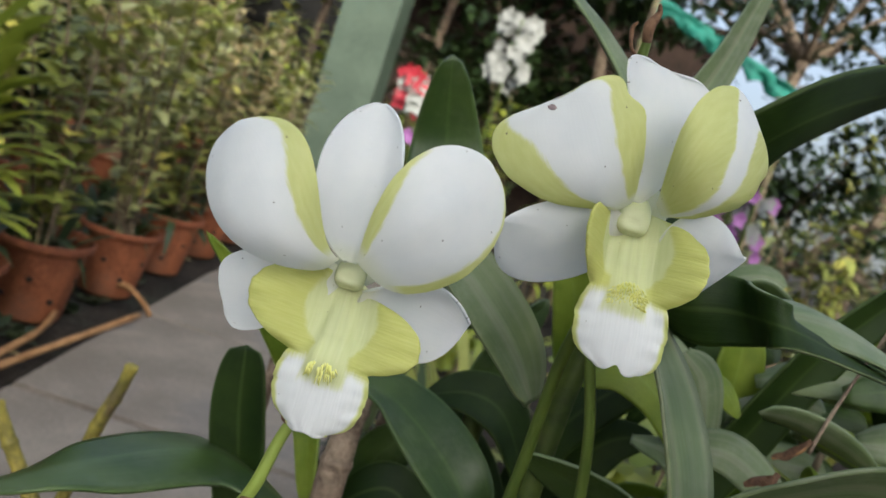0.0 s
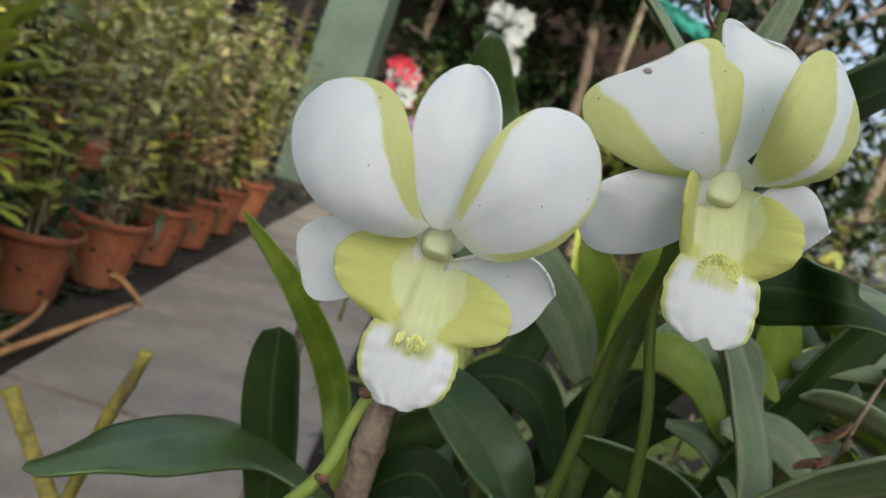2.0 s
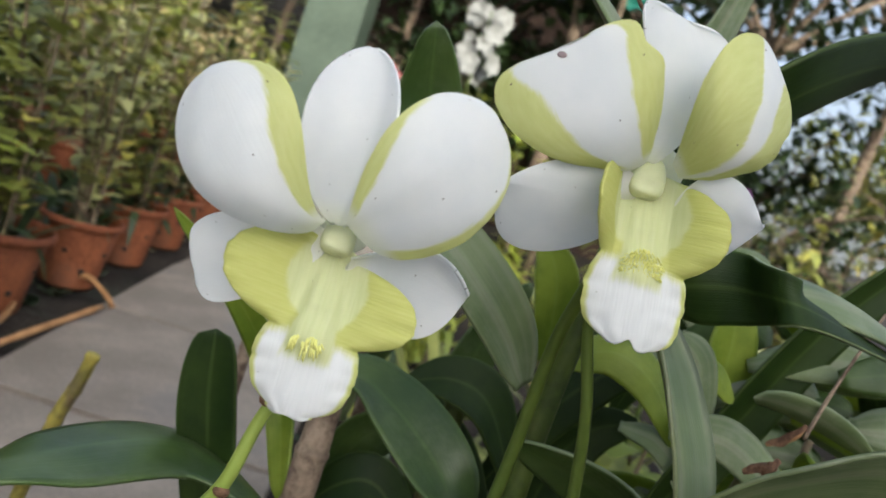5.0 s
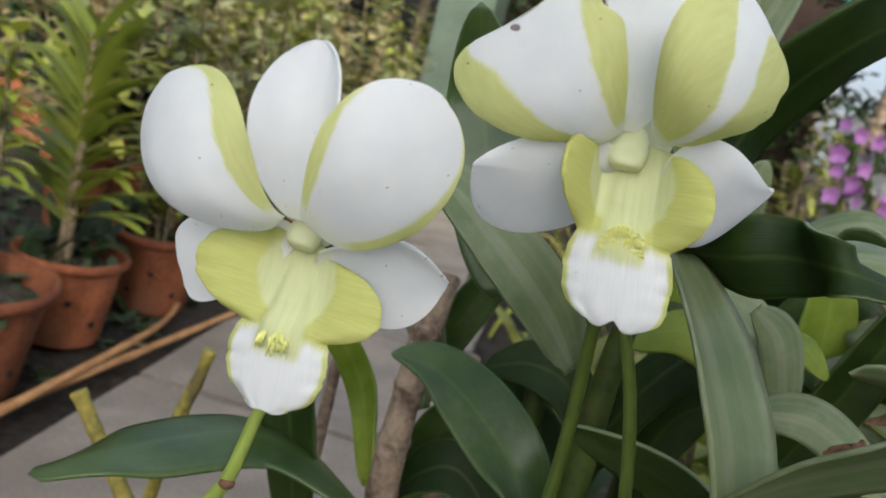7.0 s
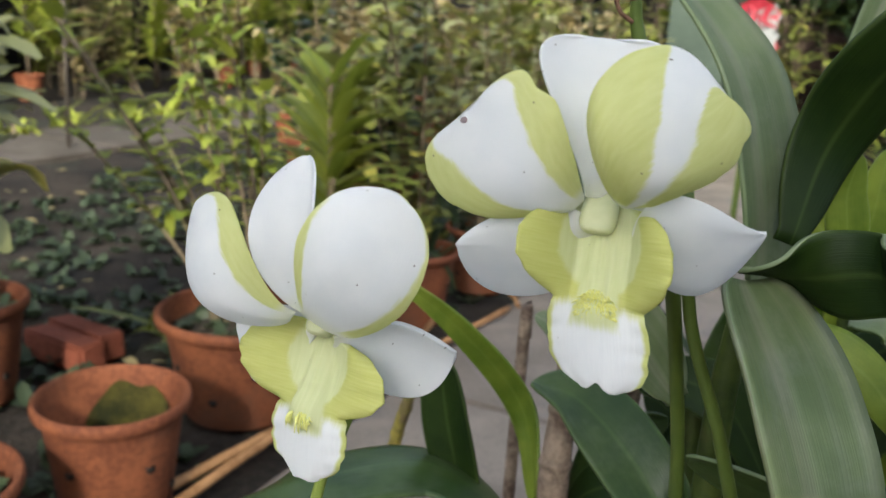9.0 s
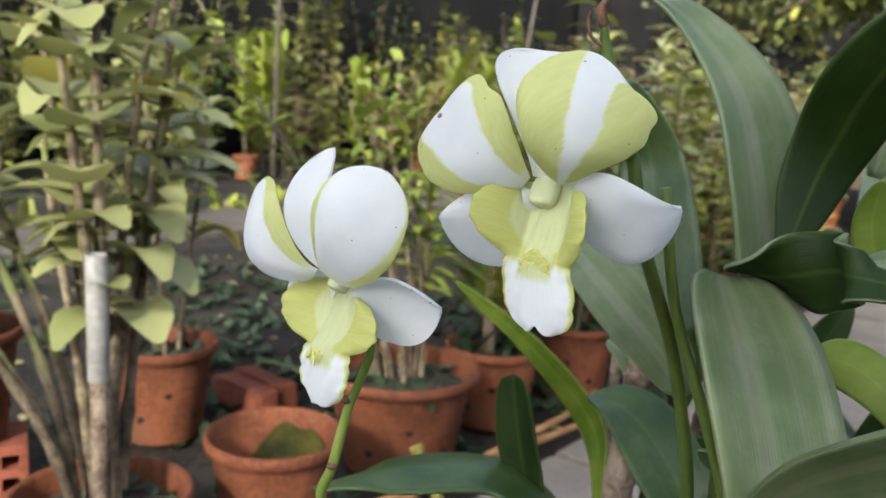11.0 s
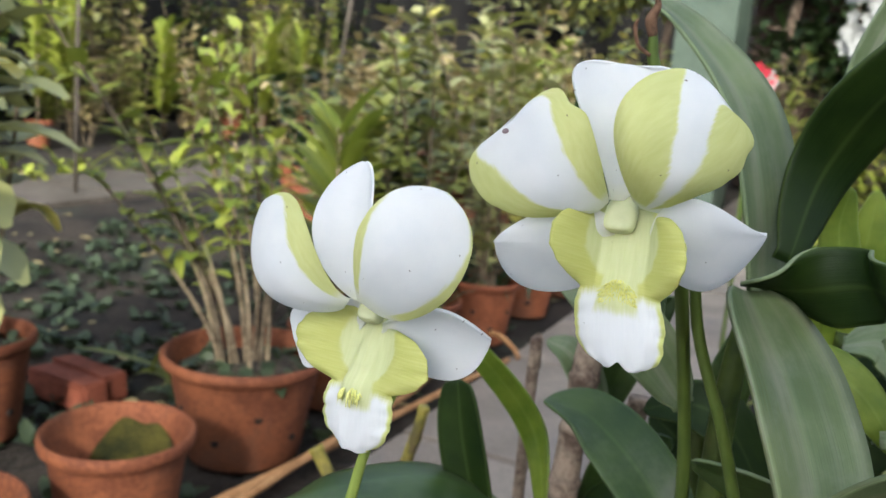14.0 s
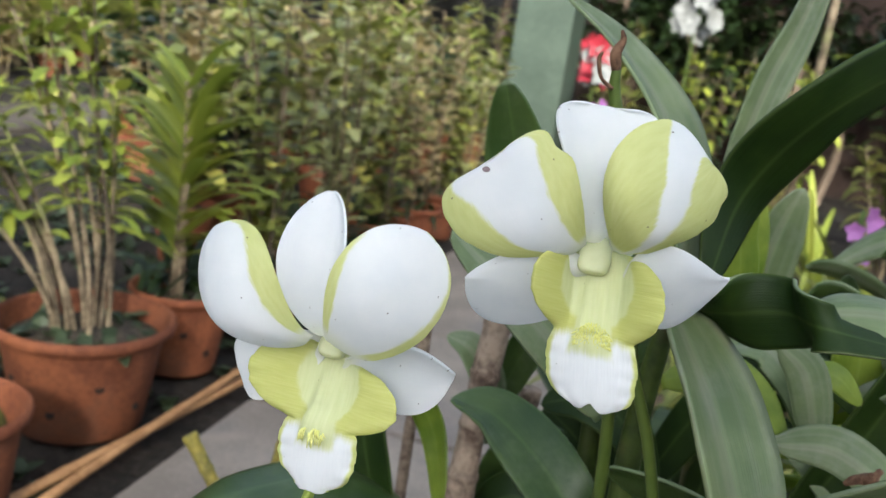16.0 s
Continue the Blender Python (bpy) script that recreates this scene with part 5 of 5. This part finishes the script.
# large strap-leaf orchids before the net fence
for k, (x, y, h) in enumerate(((-4.55, 1.3, 0.55), (-4.75, 2.05, 0.75), (-4.8, 2.75, 0.8), (-4.7, 3.35, 0.9), (-4.9, 4.3, 0.8), (-4.6, 5.0, 0.9), (-4.9, 5.9, 0.9), (-4.5, 6.8, 0.9))):
    fan_plant((x, y, -0.02), h, 10, 0.36, 0.026, "fol_bright" if k % 2 else "fol_fresh", 820 + k, "large lime-green strap-leaf orchid before the net fence", 3)
# tall leafy canes against the net fence
for k in range(22):
    y = -1.6 + k * 0.44
    cane_plant((-5.15 - 0.083 * y + rng0.uniform(-0.12, 0.12), y, -0.02), 7, rng0.uniform(1.2, 2.0), 0.20, (0.17, 0.036), 26, 0.06, rng0.choice(("fol_olive", "fol_dull", "fol_shaded", "fol_pale")), 0.8, 420 + k, "tall leafy cane plant against the net fence", group="tall plants at the fence", thick=0.010)

# low leafy plants along the far edge of the soil, and between the pots
for k in range(22):
    y = -0.4 + k * 0.32
    clump((-3.22 - 0.083 * y + rng0.uniform(-0.05, 0.05), y, -0.02), 16, 0.26, 0.016, rng0.choice(("fol_shaded", "fol_olive", "fol_bright")), 300 + k, "low strap-leaf plant at the edge of the far path", 0.06, (0.4, 1.8))
# The darker of these plants carry the shade between the pots in their colour.
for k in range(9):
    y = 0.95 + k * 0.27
    clump((-0.93 - 0.083 * y + rng0.uniform(-0.04, 0.04), y, -0.02), 22, 0.24, 0.014, "fol_shaded" if k % 3 else "fol_olive", 340 + k, "low dark strap-leaf plant between the pots", 0.06, (0.5, 2.2))
# fresh leafy plants beside the flowering plant
for k, (x, y, h) in enumerate(((0.21, 0.36, 0.46), (0.31, 0.44, 0.48), (0.42, 0.38, 0.46), (0.17, 0.52, 0.46), (0.50, 0.56, 0.50), (0.28, 0.62, 0.48))):
    cane_plant((x, y, -0.012), 6, h, 0.16, (0.075, 0.021), 11, 0.35, "fol_fresh", 0.6, 380 + k, "fresh green leafy orchid beside the flowering plant", group="fresh leafy orchids", thick=0.005)

# leafy plants on the near side of the footpath
for k, (x, y, n, ln, w, fol) in enumerate(((0.12, 0.36, 22, 0.34, 0.017, "fol_bright"), (0.30, 0.30, 22, 0.36, 0.016, "fol_dull"), (0.05, 0.58, 20, 0.36, 0.014, "fol_shaded"), (0.28, 0.62, 26, 0.40, 0.014, "fol_olive"), (0.50, 0.55, 26, 0.42, 0.015, "fol_dull"), (0.02, 0.90, 22, 0.40, 0.014, "fol_shaded"), (0.25, 1.0, 26, 0.44, 0.013, "fol_olive"), (0.52, 1.0, 26, 0.44, 0.013, "fol_dull"), (0.80, 0.9, 26, 0.46, 0.014, "fol_olive"), (0.0, 1.35, 24, 0.44, 0.013, "fol_olive"), (0.3, 1.5, 26, 0.46, 0.013, "fol_dull"), (0.65, 1.5, 26, 0.46, 0.013, "fol_olive"), (1.0, 1.5, 26, 0.46, 0.013, "fol_dull"), (-0.02, 1.9, 24, 0.46, 0.013, "fol_bright"), (0.4, 2.1, 24, 0.5, 0.013, "fol_olive"), (0.9, 2.2, 24, 0.5, 0.013, "fol_dull"), (-0.05, 2.5, 24, 0.5, 0.013, "fol_olive"), (0.35, 2.8, 24, 0.5, 0.013, "fol_bright"))):
    clump((x, y, -0.01), n, ln, w, fol, 200 + k, "leafy orchid with arching strap leaves", rise=(0.8, 2.6))

# ---- sticks, bricks, stakes ----
def stick(pts, r, label):
    ob = thing("bamboo_stick", (0, 0, 0), label, "stick", "bamboo sticks on the ground")
    line = through_points(pts, 40)
    n = len(line)
    rad = [r * (1.0 + 0.12 * (abs(math.sin(k * 0.55)) > 0.96)) * (1 - 0.25 * k / n) for k in range(n)]
    v, f = tube_data(line, rad, 10)
    part("cane", to_mesh("cane", v, f), M["stick"], ob)
    return ob


stick([(-0.668, 0.35, 0.010), (-0.664, 0.60, 0.012), (-0.650, 1.00, 0.012), (-0.634, 1.42, 0.014)], 0.0075, "pale bamboo stick lying along the footpath")
stick([(-0.618, 0.40, 0.012), (-0.640, 0.70, 0.022), (-0.660, 1.00, 0.026), (-0.700, 1.20, 0.016), (-0.784, 1.40, 0.008)], 0.0070, "bent bamboo stick lying over another")
stick([(-0.780, 1.545, 0.012), (-0.720, 1.53, 0.026), (-0.660, 1.495, 0.014), (-0.625, 1.45, 0.012)], 0.0065, "short bent bamboo stick beside a pot")

brick_mesh = rounded_box(0.160, 0.050, 0.050, 0.004, 0.002, 3)
for k, (x, y, a) in enumerate(((-1.160, 0.746, -0.02), (-1.172, 0.800, -0.06))):
    ob = part("red_brick", brick_mesh, M["brick"], None)
    ob.matrix_basis = Matrix.Translation((x, y, 0.004)) @ Euler((0.02, -0.03, a)).to_matrix().to_4x4()
    tagged(ob, "worn red clay brick lying on the soil", "brick", "red bricks on the soil")


def hollow_brick(at, turn):
    ob = thing("hollow_brick", at, "red hollow clay brick under a pot", "brick")
    ob.rotation_euler = (0, 0, turn)
    ob.scale = (1, 1, 1.35)
    boxes = [("shell", (0, 0, 0.005), (0.2, 0.10, 0.010)), ("shell", (0, 0, 0.055), (0.2, 0.10, 0.010)), ("shell", (-0.0945, 0, 0.03), (0.011, 0.10, 0.040)), ("shell", (0.0945, 0, 0.03), (0.011, 0.10, 0.040)), ("web", (0, 0, 0.03), (0.178, 0.098, 0.010))]
    boxes += [("web", (x, 0, z), (0.012, 0.098, 0.015)) for x in (-0.06, -0.03, 0.0, 0.03, 0.06) for z in (0.0175, 0.0425)]
    for name, (cx, cy, cz), (sx, sy, sz) in boxes:
        c = [(cx + sx / 2 * i, cy + sy / 2 * j, cz + sz / 2 * l) for i in (-1, 1) for j in (-1, 1) for l in (-1, 1)]
        part(name, to_mesh(name, c, [(0, 1, 3, 2), (4, 6, 7, 5), (0, 4, 5, 1), (2, 3, 7, 6), (0, 2, 6, 4), (1, 5, 7, 3)], smooth=False), M["brick"], ob)


hollow_brick((-1.118, 0.225, -0.012), 1.20)
stake = thing("plant_stake", (-0.683, 0.240, 0.10), "white plastic pipe sleeve on a cane stake", "stake")
v, f = lathe([(0.0105, 0.172), (0.0113, 0.173), (0.0113, 0.305), (0.0105, 0.306), (0.0098, 0.304), (0.0098, 0.173), (0.0105, 0.172)], 20)
part("sleeve", to_mesh("sleeve", v, f), M["pvc"], stake, "white plastic sleeve")
v, f = tube_data([(0.002, 0, -0.01), (0, 0, 0.15), (-0.002, 0, 0.29)], [0.0098, 0.0096, 0.0092], 12)
part("cane", to_mesh("cane", v, f), M["cane"], stake)
stake = thing("plant_stake", (-1.200, 0.560, 0.10), "thin white plastic stake in a pot", "stake")
v, f = tube_data([(0, 0, -0.01), (0.006, 0, 0.12), (0.014, 0, 0.25)], [0.0075, 0.0075, 0.0072], 12)
part("rod", to_mesh("rod", v, f), M["pvc"], stake)
for x, y, dx, h in ((-2.42, 3.0, 0.25, 1.6), (-2.95, 2.1, 0.05, 1.7)):
    pole = thing("pole", (x, y, -0.02), "thin grey galvanised pole among the plants", "pole")
    v, f = tube_data([(0, 0, 0), (dx / 2, 0, h / 2), (dx, 0, h)], [0.009, 0.009, 0.009], 12)
    part("tube", to_mesh("tube", v, f), M["concrete_far"], pole)


# ---- flowers far behind ----
def blossom_piece(c, r, facing, rng):
    """Five small cupped petals."""
    out = []
    f = Vector(facing).normalized()
    a = f.orthogonal().normalized()
    b = f.cross(a)
    for k in range(5):
        t = 2 * math.pi * k / 5 + rng.random() * 0.4
        way = a * math.cos(t) + b * math.sin(t) + f * 0.35
        out.append(blade_piece(c, way, f, r, r * 0.42, 0.15, rng, 4, 0.6))
    return out


def flower_spray(at, count, size, spread, material, label, seed, stems=1, core=None):
    rng = random.Random(seed)
    ob = thing("orchid_spray", (at[0], at[1], 0), label, "flower")
    groups = [[], []]
    for s in range(stems):
        ox, oy = rng.uniform(-0.5, 0.5) * spread * (stems > 1), rng.uniform(-0.3, 0.3) * spread * (stems > 1)
        top = at[2] + spread * 0.6
        line = [(ox * 0.2, oy * 0.2, -0.02), (ox * 0.7, oy * 0.7, at[2] * 0.6), (ox, oy, top)]
        v, f = tube_data(through_points(line, 14), [0.005, 0.003], 7)
        part("stem", to_mesh("stem", v, f), M["stem"], ob)
        for k in range(count // stems):
            z = at[2] + spread * rng.uniform(-0.7, 0.6)
            a = rng.uniform(0, 6.28)
            c = (ox + math.cos(a) * spread * 0.28, oy + math.sin(a) * spread * 0.28, z)
            groups[1 if core and rng.random() < 0.4 else 0] += blossom_piece(c, size * rng.uniform(0.8, 1.2), (math.cos(a) * 0.6 + 0.2, math.sin(a) * 0.4 - 0.8, 0.1), rng)
    for g, m in zip(groups, (material, core)):
        if g:
            v, f = join_data(g)
            tagged(part("blossoms", to_mesh("blossoms", v, f), M[m], ob), kind="stuff")
    return ob


flower_spray((-0.22, 3.2, 0.90), 36, 0.040, 0.20, "white_far", "tall spray of white orchid blossoms", 1)
flower_spray((-0.48, 2.8, 0.63), 16, 0.042, 0.09, "red", "red and white orchid blossoms on a short spray", 2, 1, "white_far")
flower_spray((0.335, 1.2, 0.575), 30, 0.015, 0.085, "pink", "purple and white orchid blossoms", 3, 2, "white_far")
flower_spray((-0.30, 1.9, 0.50), 5, 0.022, 0.05, "pink", "small pink orchid blossoms", 4)
flower_spray((0.20, 0.95, 0.46), 5, 0.016, 0.04, "pink", "small pink orchid buds", 5)

# ---- post, shed, netting and trees at the back ----
def boxes_mesh(name, boxes, smooth=False):
    pieces = []
    for (cx, cy, cz), (sx, sy, sz) in boxes:
        c = [(cx + sx / 2 * i, cy + sy / 2 * j, cz + sz / 2 * l) for i in (-1, 1) for j in (-1, 1) for l in (-1, 1)]
        pieces.append((np.array(c), [(0, 1, 3, 2), (4, 6, 7, 5), (0, 4, 5, 1), (2, 3, 7, 6), (0, 2, 6, 4), (1, 5, 7, 3)]))
    v, f = join_data(pieces)
    return to_mesh(name, v, f, smooth=smooth)


post = thing("post", (-1.07, 4.5, -0.02), "pale green painted masonry post", "post")
part("shaft", boxes_mesh("shaft", [((0, 0, 1.3), (0.30, 0.30, 2.6))]), M["paint_green"], post)
for k, (x, z) in enumerate(((0.06, 1.13), (-0.06, 1.32), (0.08, 1.42))):
    v, f = lathe([(0.001, 0), (0.035, 0), (0.048, 0.09), (0.052, 0.095), (0.045, 0.095), (0.032, 0.008), (0.001, 0.008)], 16)
    ob = part("hanging_pot", to_mesh("hanging_pot", v + np.array((x, -0.205, z)), f), M["net"], post, "small black hanging pot")
shed = thing("shed", (0.1, 6.2, -0.02), "dark brown shed with a low roof behind the plants", "shed")
part("wall", boxes_mesh("wall", [((-0.2, 0, 0.85), (2.2, 0.12, 1.7))]), M["dark_wall"], shed)
part("roof", boxes_mesh("roof", [((-0.2, 0.2, 1.73), (2.5, 0.9, 0.06))]), M["dark_wall"], shed)


def draped_strip(name, pts, drop, material, label, seed):
    line = through_points(pts, 40)
    rows, verts = 6, []
    for k, p in enumerate(line):
        for j in range(rows + 1):
            t = j / rows
            verts.append((p[0] + 0.02 * noise.noise((k * 0.4, t * 3, seed)), p[1] + 0.05 * noise.noise((k * 0.3, t * 2, seed + 4)), p[2] - drop * t * (0.8 + 0.5 * noise.noise((k * 0.35, 0, seed + 9)))))
    n = rows + 1
    faces = [(k * n + j, (k + 1) * n + j, (k + 1) * n + j + 1, k * n + j + 1) for k in range(len(line) - 1) for j in range(rows)]
    ob = thing(name, (0, 0, 0), label, "netting")
    cl = part("cloth", to_mesh("cloth", verts, faces), M[material], ob)
    cl.modifiers.new("thickness", "SOLIDIFY").thickness = 0.004
    for p in (line[0], line[-1]):
        v, f = tube_data([(p[0], p[1], -0.02), (p[0], p[1], p[2] + 0.02)], [0.015, 0.012], 8)
        part("pole", to_mesh("pole", v, f), M["cane_far"], ob)
    return ob


draped_strip("shade_net", [(0.22, 3.0, 1.22), (0.42, 3.02, 1.17), (0.60, 3.05, 1.12), (0.82, 3.1, 1.07)], 0.075, "net_teal", "teal shade netting strung between poles", 1)


def tree(at, height, crown, leaves, size, fol, seed, label, trunk=0.05, kind_name="tree"):
    """Tapered trunk, limbs and a crown of many single leaves along twigs."""
    rng = random.Random(seed)
    ob = thing(kind_name, at, label, kind_name, "trees at the back" if kind_name == "tree" else "shrubs at the back")
    line = [(0, 0, -0.05), (rng.uniform(-0.1, 0.1), 0, height * 0.35), (rng.uniform(-0.15, 0.15), rng.uniform(-0.1, 0.1), height * 0.6)]
    v, f = tube_data(through_points(line, 14), [trunk, trunk * 0.55], 10)
    part("trunk", to_mesh("trunk", v, f), M["cane"], ob)
    top = np.array(line[-1])
    pieces, twigs = [], []
    for k in range(9):
        a, e = rng.uniform(0, 6.28), rng.uniform(-0.35, 0.95)
        end = top + np.array((math.cos(a) * crown * rng.uniform(0.6, 1.0), math.sin(a) * crown * rng.uniform(0.5, 0.9), e * crown * 0.75 + 0.1))
        mid = (top + end) / 2 + np.array((0, 0, 0.12 * crown))
        limb = through_points([tuple(top), tuple(mid), tuple(end)], 12)
        v, f = tube_data(limb, [trunk * 0.4, trunk * 0.1], 7)
        part("limb", to_mesh("limb", v, f), M["cane"], ob)
        for j in range(leaves // 9):
            t = rng.uniform(0.25, 1.0)
            c = limb[int(t * (len(limb) - 1))] + np.array((rng.gauss(0, 0.16), rng.gauss(0, 0.16), rng.gauss(0, 0.14))) * crown
            b = rng.uniform(0, 6.28)
            pieces.append(blade_piece(c, (math.cos(b), math.sin(b), rng.uniform(-0.7, 0.3)), (0, 0, 1), size * rng.uniform(0.6, 1.2), size * 0.24, rng.uniform(0.2, 0.8), rng, 4, 0.6))
    v, f = join_data(pieces)
    tagged(part("crown", to_mesh("crown", v, f), M[fol], ob), kind="stuff")
    return ob


for k, (x, y, h, c, n, s, fol) in enumerate(((0.9, 4.1, 2.3, 0.85, 600, 0.09, "fol_shaded"), (1.9, 4.9, 2.6, 1.0, 560, 0.10, "fol_shaded"), (0.2, 5.0, 2.6, 0.9, 1300, 0.12, "fol_shaded"), (3.1, 5.6, 2.6, 1.1, 480, 0.11, "fol_shaded"), (-0.9, 5.8, 2.6, 1.0, 1200, 0.12, "fol_shaded"), (1.2, 7.0, 3.2, 1.3, 460, 0.13, "fol_shaded"), (2.4, 3.6, 1.7, 0.7, 520, 0.08, "fol_olive"), (4.5, 7.5, 3.4, 1.6, 520, 0.14, "fol_shaded"), (-2.2, 7.4, 2.4, 1.1, 1200, 0.13, "fol_olive"), (-3.8, 8.2, 2.4, 1.1, 1200, 0.13, "fol_dull"))):
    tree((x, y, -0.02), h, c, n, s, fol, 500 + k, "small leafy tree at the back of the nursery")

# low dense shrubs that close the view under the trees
for k, (x, y, h, c, n, s, fol) in enumerate(((1.2, 3.4, 0.75, 0.55, 520, 0.065, "fol_shaded"), (2.1, 3.9, 0.9, 0.65, 560, 0.07, "fol_dull"), (3.1, 4.4, 1.0, 0.75, 560, 0.075, "fol_shaded"), (4.2, 5.0, 1.1, 0.9, 560, 0.09, "fol_dull"), (1.7, 5.6, 1.2, 0.9, 900, 0.11, "fol_shaded"), (0.5, 5.6, 1.2, 0.8, 1300, 0.10, "fol_shaded"), (-0.5, 5.2, 1.2, 0.7, 1200, 0.10, "fol_shaded"), (5.6, 6.0, 1.4, 1.2, 1000, 0.13, "fol_shaded"), (3.0, 7.0, 1.5, 1.3, 1000, 0.14, "fol_olive"))):
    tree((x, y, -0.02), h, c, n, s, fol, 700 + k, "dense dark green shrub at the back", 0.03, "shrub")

# taller shrubs on the near side, beyond the leafy orchids
for k, (x, y, n, h, fol) in enumerate(((0.15, 3.3, 12, 0.85, "fol_bright"), (0.6, 3.3, 12, 0.75, "fol_olive"), (1.1, 2.9, 12, 0.7, "fol_olive"), (1.5, 3.4, 12, 0.75, "fol_dull"), (-0.25, 3.7, 12, 0.8, "fol_bright"), (0.75, 2.6, 10, 0.6, "fol_dull"), (1.4, 2.2, 12, 0.6, "fol_olive"), (-0.6, 4.3, 12, 0.85, "fol_olive"), (-0.15, 4.5, 12, 0.9, "fol_shaded"), (1.9, 2.9, 12, 0.7, "fol_olive"), (-1.25, 5.3, 12, 0.9, "fol_bright"), (-1.7, 5.2, 12, 0.9, "fol_olive"))):
    cane_plant((x, y, -0.01), n, h, 0.3, (0.13, 0.018), 16, 0.12, fol, 0.8, 600 + k, "leafy cane orchid among other plants", group="cane orchids behind")

# ---- weeds and litter on the soil ----
def scatter(name, label, count, area, size, width, fol, seed, rise, per):
    rng = random.Random(seed)
    pieces = []
    for k in range(count):
        x, y = rng.uniform(area[0], area[1]), rng.uniform(area[2], area[3])
        if -0.62 < x + 0.083 * y < -0.02 or any((x - px) ** 2 + (y - py) ** 2 < (pr * 0.9) ** 2 for px, py, pr, _ in ROW):
            continue
        if noise.noise((x * 1.7, y * 1.7, seed)) < -0.12:
            continue
        for j in range(per):
            a = rng.uniform(0, 6.28)
            pieces.append(blade_piece((x, y, -0.018), (math.cos(a), math.sin(a), rng.uniform(*rise)), (0, 0, 1), size * rng.uniform(0.5, 1.3), width * rng.uniform(0.6, 1.3), rng.uniform(0.1, 0.8), rng, 4, 0.6))
    v, f = join_data(pieces)
    ob = part(name, to_mesh(name, v, f), M[fol], None)
    return tagged(ob, label, "weeds" if per > 1 else "litter", kind="stuff")


scatter("weeds", "low grey-green weeds on damp soil", 2600, (-2.7, -0.5, 0.0, 4.2), 0.040, 0.012, "weed", 7, (0.3, 1.6), 5)
scatter("leaf_litter", "dry brown leaf litter on the soil", 700, (-2.7, 0.6, 0.0, 4.2), 0.05, 0.009, "fol_dry", 8, (0.02, 0.25), 1)
